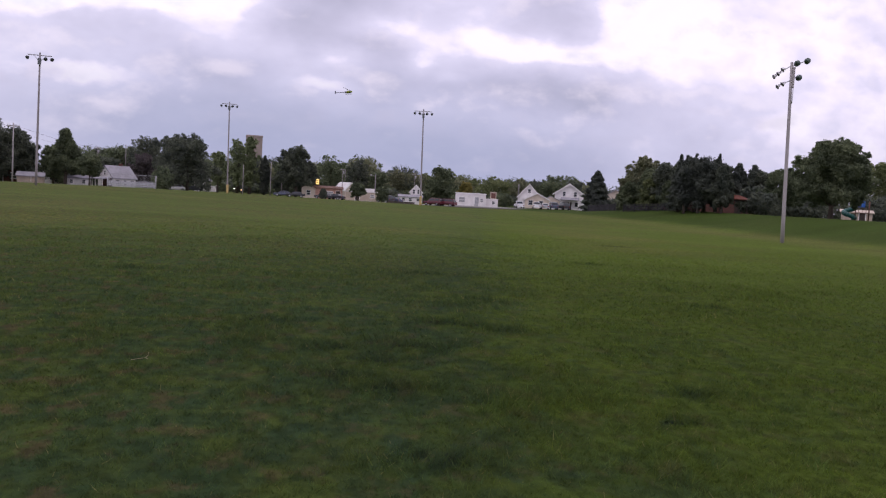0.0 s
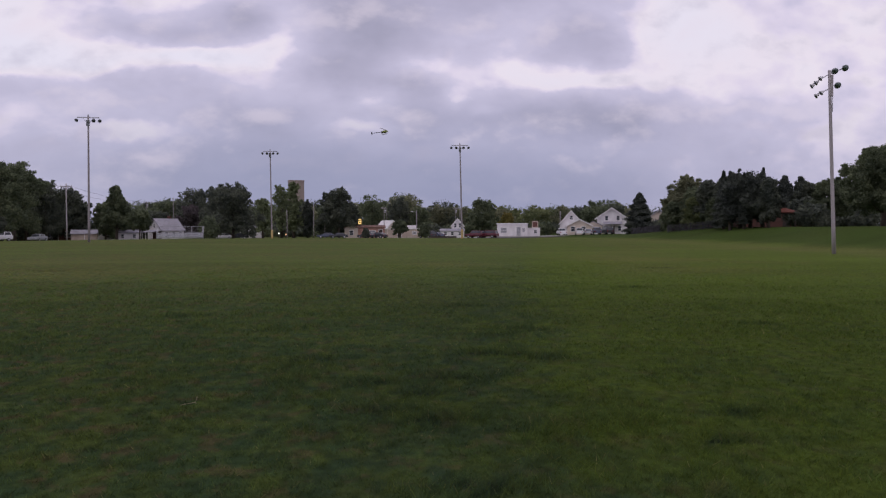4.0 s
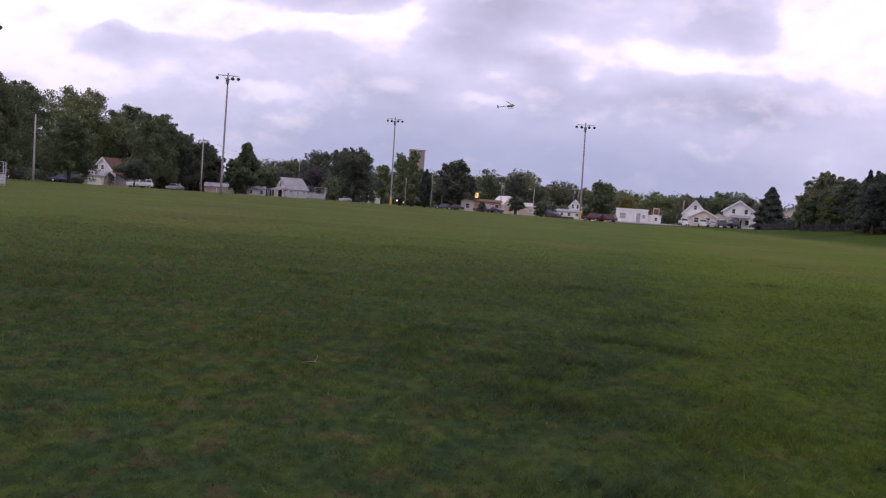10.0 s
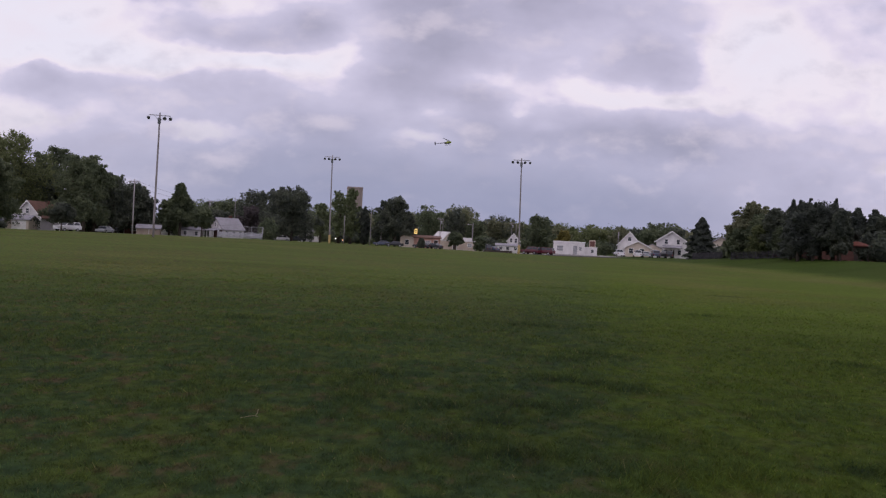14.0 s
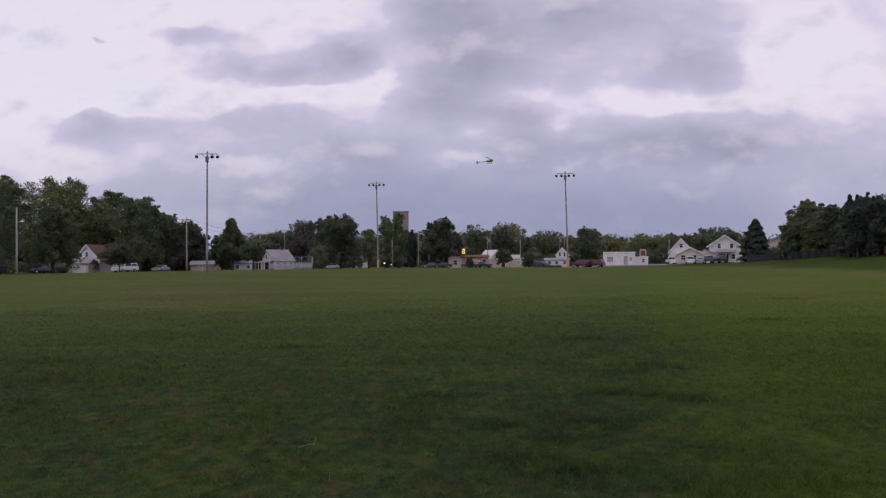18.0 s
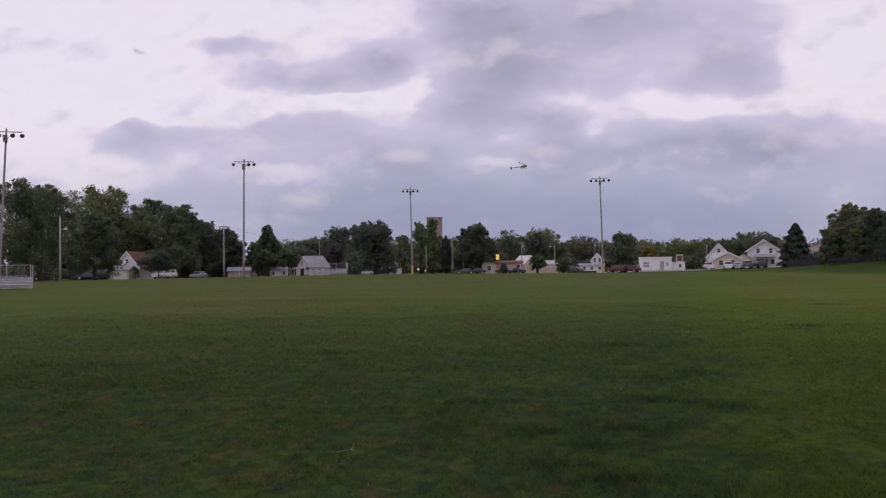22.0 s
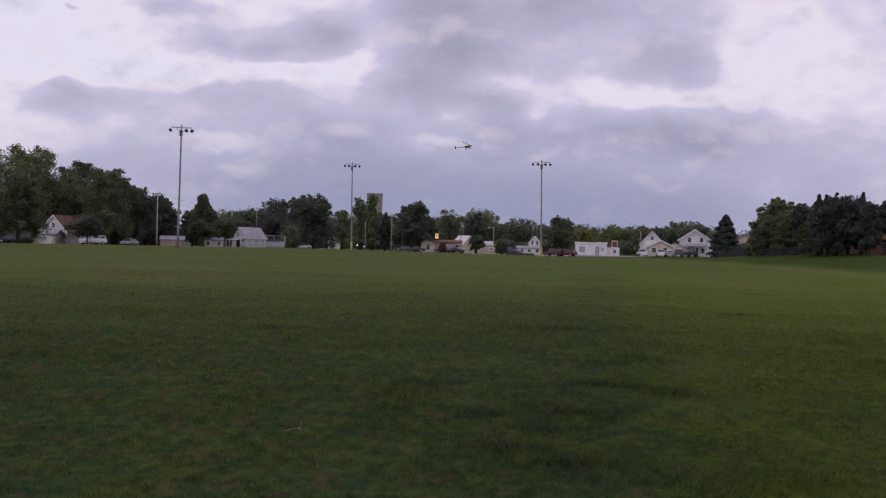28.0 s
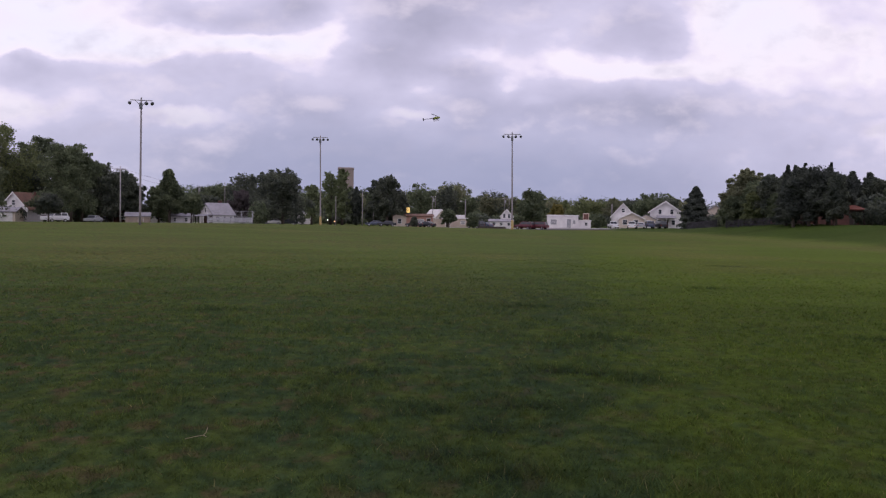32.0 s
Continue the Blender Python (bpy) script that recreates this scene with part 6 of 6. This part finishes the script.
# ---- undergrowth along the street and round the bank ----
rng = random.Random(21)
for k in range(30):
    f = k / 29
    bx, by = -112 + 60 * f + rng.uniform(-2, 2), 112 + 44 * f + rng.uniform(-3, 3)
    if bx > -74:
        continue
    bush(bx, by, ground_z(bx, by) + rng.uniform(1.8, 3.4), rng.uniform(5, 8), "dark shrub under the street trees", 300 + k, rng.choice((LEAF_DARK, LEAF, LEAF_DARK)), 900, 0.26, "shrubs under the street trees")
for k in range(26):
    f = k / 25
    bx, by = -52 + 110 * f + rng.uniform(-3, 3), 214 + 18 * math.sin(f * 3) + rng.uniform(-4, 4)
    bush(bx, by, ground_z(bx, by) + rng.uniform(2.5, 4.2), rng.uniform(6, 9), "dark shrub behind the houses", 340 + k, rng.choice((LEAF_DARK, LEAF)), 700, 0.34, "shrubs behind the houses")
for k in range(24):
    f = k / 23
    if f > 0.68:
        continue
    bx, by = 58 + 30 * f + rng.uniform(-2, 2), 150 - 49 * f + rng.uniform(-3, 3)
    if abs(bx - by * sx / sy) < 5 and by < sy + 2:
        continue
    bush(bx, by, ground_z(bx, by) + rng.uniform(2.6, 4.6), rng.uniform(6, 9), "dark shrub on the bank behind the trees", 380 + k, rng.choice((LEAF_DARK, LEAF, LEAF_DARK)), 1000, 0.3, "shrubs on the bank")
for k in range(9):
    f = k / 8
    bx, by = 84 + 46 * f + rng.uniform(-1, 1), 160 - 34 * f + rng.uniform(-2, 2)
    bush(bx, by, ground_z(bx, by) + rng.uniform(5.6, 7.0), rng.uniform(7.5, 9.5), "dark shrub far behind the playground", 420 + k, rng.choice((LEAF_DARK, LEAF, LEAF_DARK)), 2200, 0.3, "shrubs behind the playground")


# ---- grass blades on the near part of the field ----
def soft_noise(x, y, cell, seed):
    """Smooth random heights over a lattice, for many places at once."""
    r = np.random.default_rng(seed).random((256, 256))
    a, b = x / cell, y / cell
    i, j = np.floor(a).astype(int), np.floor(b).astype(int)
    fa, fb = a - i, b - j
    fa, fb = fa * fa * (3 - 2 * fa), fb * fb * (3 - 2 * fb)
    g = lambda p, q: r[p % 256, q % 256]
    return (g(i, j) * (1 - fa) + g(i + 1, j) * fa) * (1 - fb) + (g(i, j + 1) * (1 - fa) + g(i + 1, j + 1) * fa) * fb


def grass(close, near, far, seed, spread):
    """Blades sown evenly round the path, close to the square metre, and ever thinner and lower further out."""
    r = np.random.default_rng(seed)
    count = int(close * spread * (far * far - near * near))
    d = np.sqrt(near * near + (far * far - near * near) * r.random(count))
    a = r.uniform(-spread, spread, count)
    stay = r.random(count) < np.minimum(1.0, 7.0 / d) ** 1.7 * np.clip((spread - np.abs(a)) / 0.14, 0, 1)
    d, a = d[stay], a[stay]
    count = len(d)
    x, y = d * np.sin(a), d * np.cos(a) - 1.2
    tall = 0.45 * soft_noise(x, y, 0.50, 1) + 0.55 * soft_noise(x, y, 0.14, 2)
    tall = np.clip((tall - 0.3) * 2.2, 0, 1.2)
    tuft = np.clip((soft_noise(x, y, 0.8, 3) - 0.55) * 3, 0, 1) * np.clip((soft_noise(x, y, 3.5, 4) - 0.3) * 2, 0, 1)
    for tx, ty, sx, sy in TUFTS:
        tuft = np.maximum(tuft, 0.9 * np.exp(-(((x - tx) / sx) ** 2 + ((y - ty) / sy) ** 2)))
    h = (0.013 + 0.032 * tall + 0.055 * tuft) * r.uniform(0.55, 1.4, count) * np.clip((far - d) / 30, 0.05, 1)
    w = 0.0031 * (np.maximum(d, 5) / 5) ** 0.8 * r.uniform(0.7, 1.5, count)
    turn = r.uniform(0, 2 * math.pi, count)
    lean = r.normal(0, 0.9, (count, 2)) * h[:, None]
    c, s = np.cos(turn) * w, np.sin(turn) * w
    z = np.zeros(count) - 0.004
    base = np.stack([x, y, z], 1)
    side = np.stack([c, s, np.zeros(count)], 1)
    top = base + np.stack([lean[:, 0], lean[:, 1], h + 0.004], 1)
    v = np.stack([base - side, base + side, top], 1).reshape(-1, 3)
    far_z = np.array([ground_z(px, py) for px, py in zip(x[d > 12], y[d > 12])])
    add = np.zeros(count)
    add[d > 12] = far_z
    v[:, 2] += np.repeat(add, 3)
    me = bpy.data.meshes.new("grass")
    me.vertices.add(3 * count)
    me.vertices.foreach_set("co", v.ravel())
    me.loops.add(3 * count)
    me.loops.foreach_set("vertex_index", np.arange(3 * count))
    me.polygons.add(count)
    me.polygons.foreach_set("loop_start", np.arange(0, 3 * count, 3))
    me.update(calc_edges=True)
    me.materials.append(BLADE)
    ob = new("grass", me)
    return tagged(ob, "short mown grass blades with darker clover tufts", "grass", kind="stuff")


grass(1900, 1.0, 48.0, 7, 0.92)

# ---- pale bent twig on the lawn ----
tx, ty = -1.60, 6.51
tg = thing("twig", tx, ty, 0.0, 20, "thin pale bent twig lying on the grass", "twig")
ts = Shape()
bend = [(-0.10, 0.0, 0.05), (-0.04, 0.015, 0.055), (0.03, 0.02, 0.06), (0.055, 0.05, 0.075), (0.065, 0.09, 0.10)]
for a, b in zip(bend, bend[1:]):
    ts.tube(a, b, 0.0024, 0.002, 6)
part("stem", ts, material("pale_straw", (0.27, 0.22, 0.15), (0.20, 0.165, 0.11), 12, 0.8), tg)
part("fork", Shape().tube((0.03, 0.03, 0.06), (0.05, 0.0, 0.05), 0.003, 0.002, 6), material("straw_tip", (0.30, 0.25, 0.18), None, 12, 0.8), tg)


ribbon("pavement", [(-6, 181), (20, 183), (45, 183), (66, 181)], 9.0, 0.05, CONCRETE, "pale concrete parking strip before the houses", "pavement")
ribbon("road", [(-150, 118), (-100, 136), (-60, 150), (-20, 166), (20, 172), (70, 170), (140, 158)], 8.0, 0.03, ASPHALT, "grey asphalt street along the far side of the field", "road")
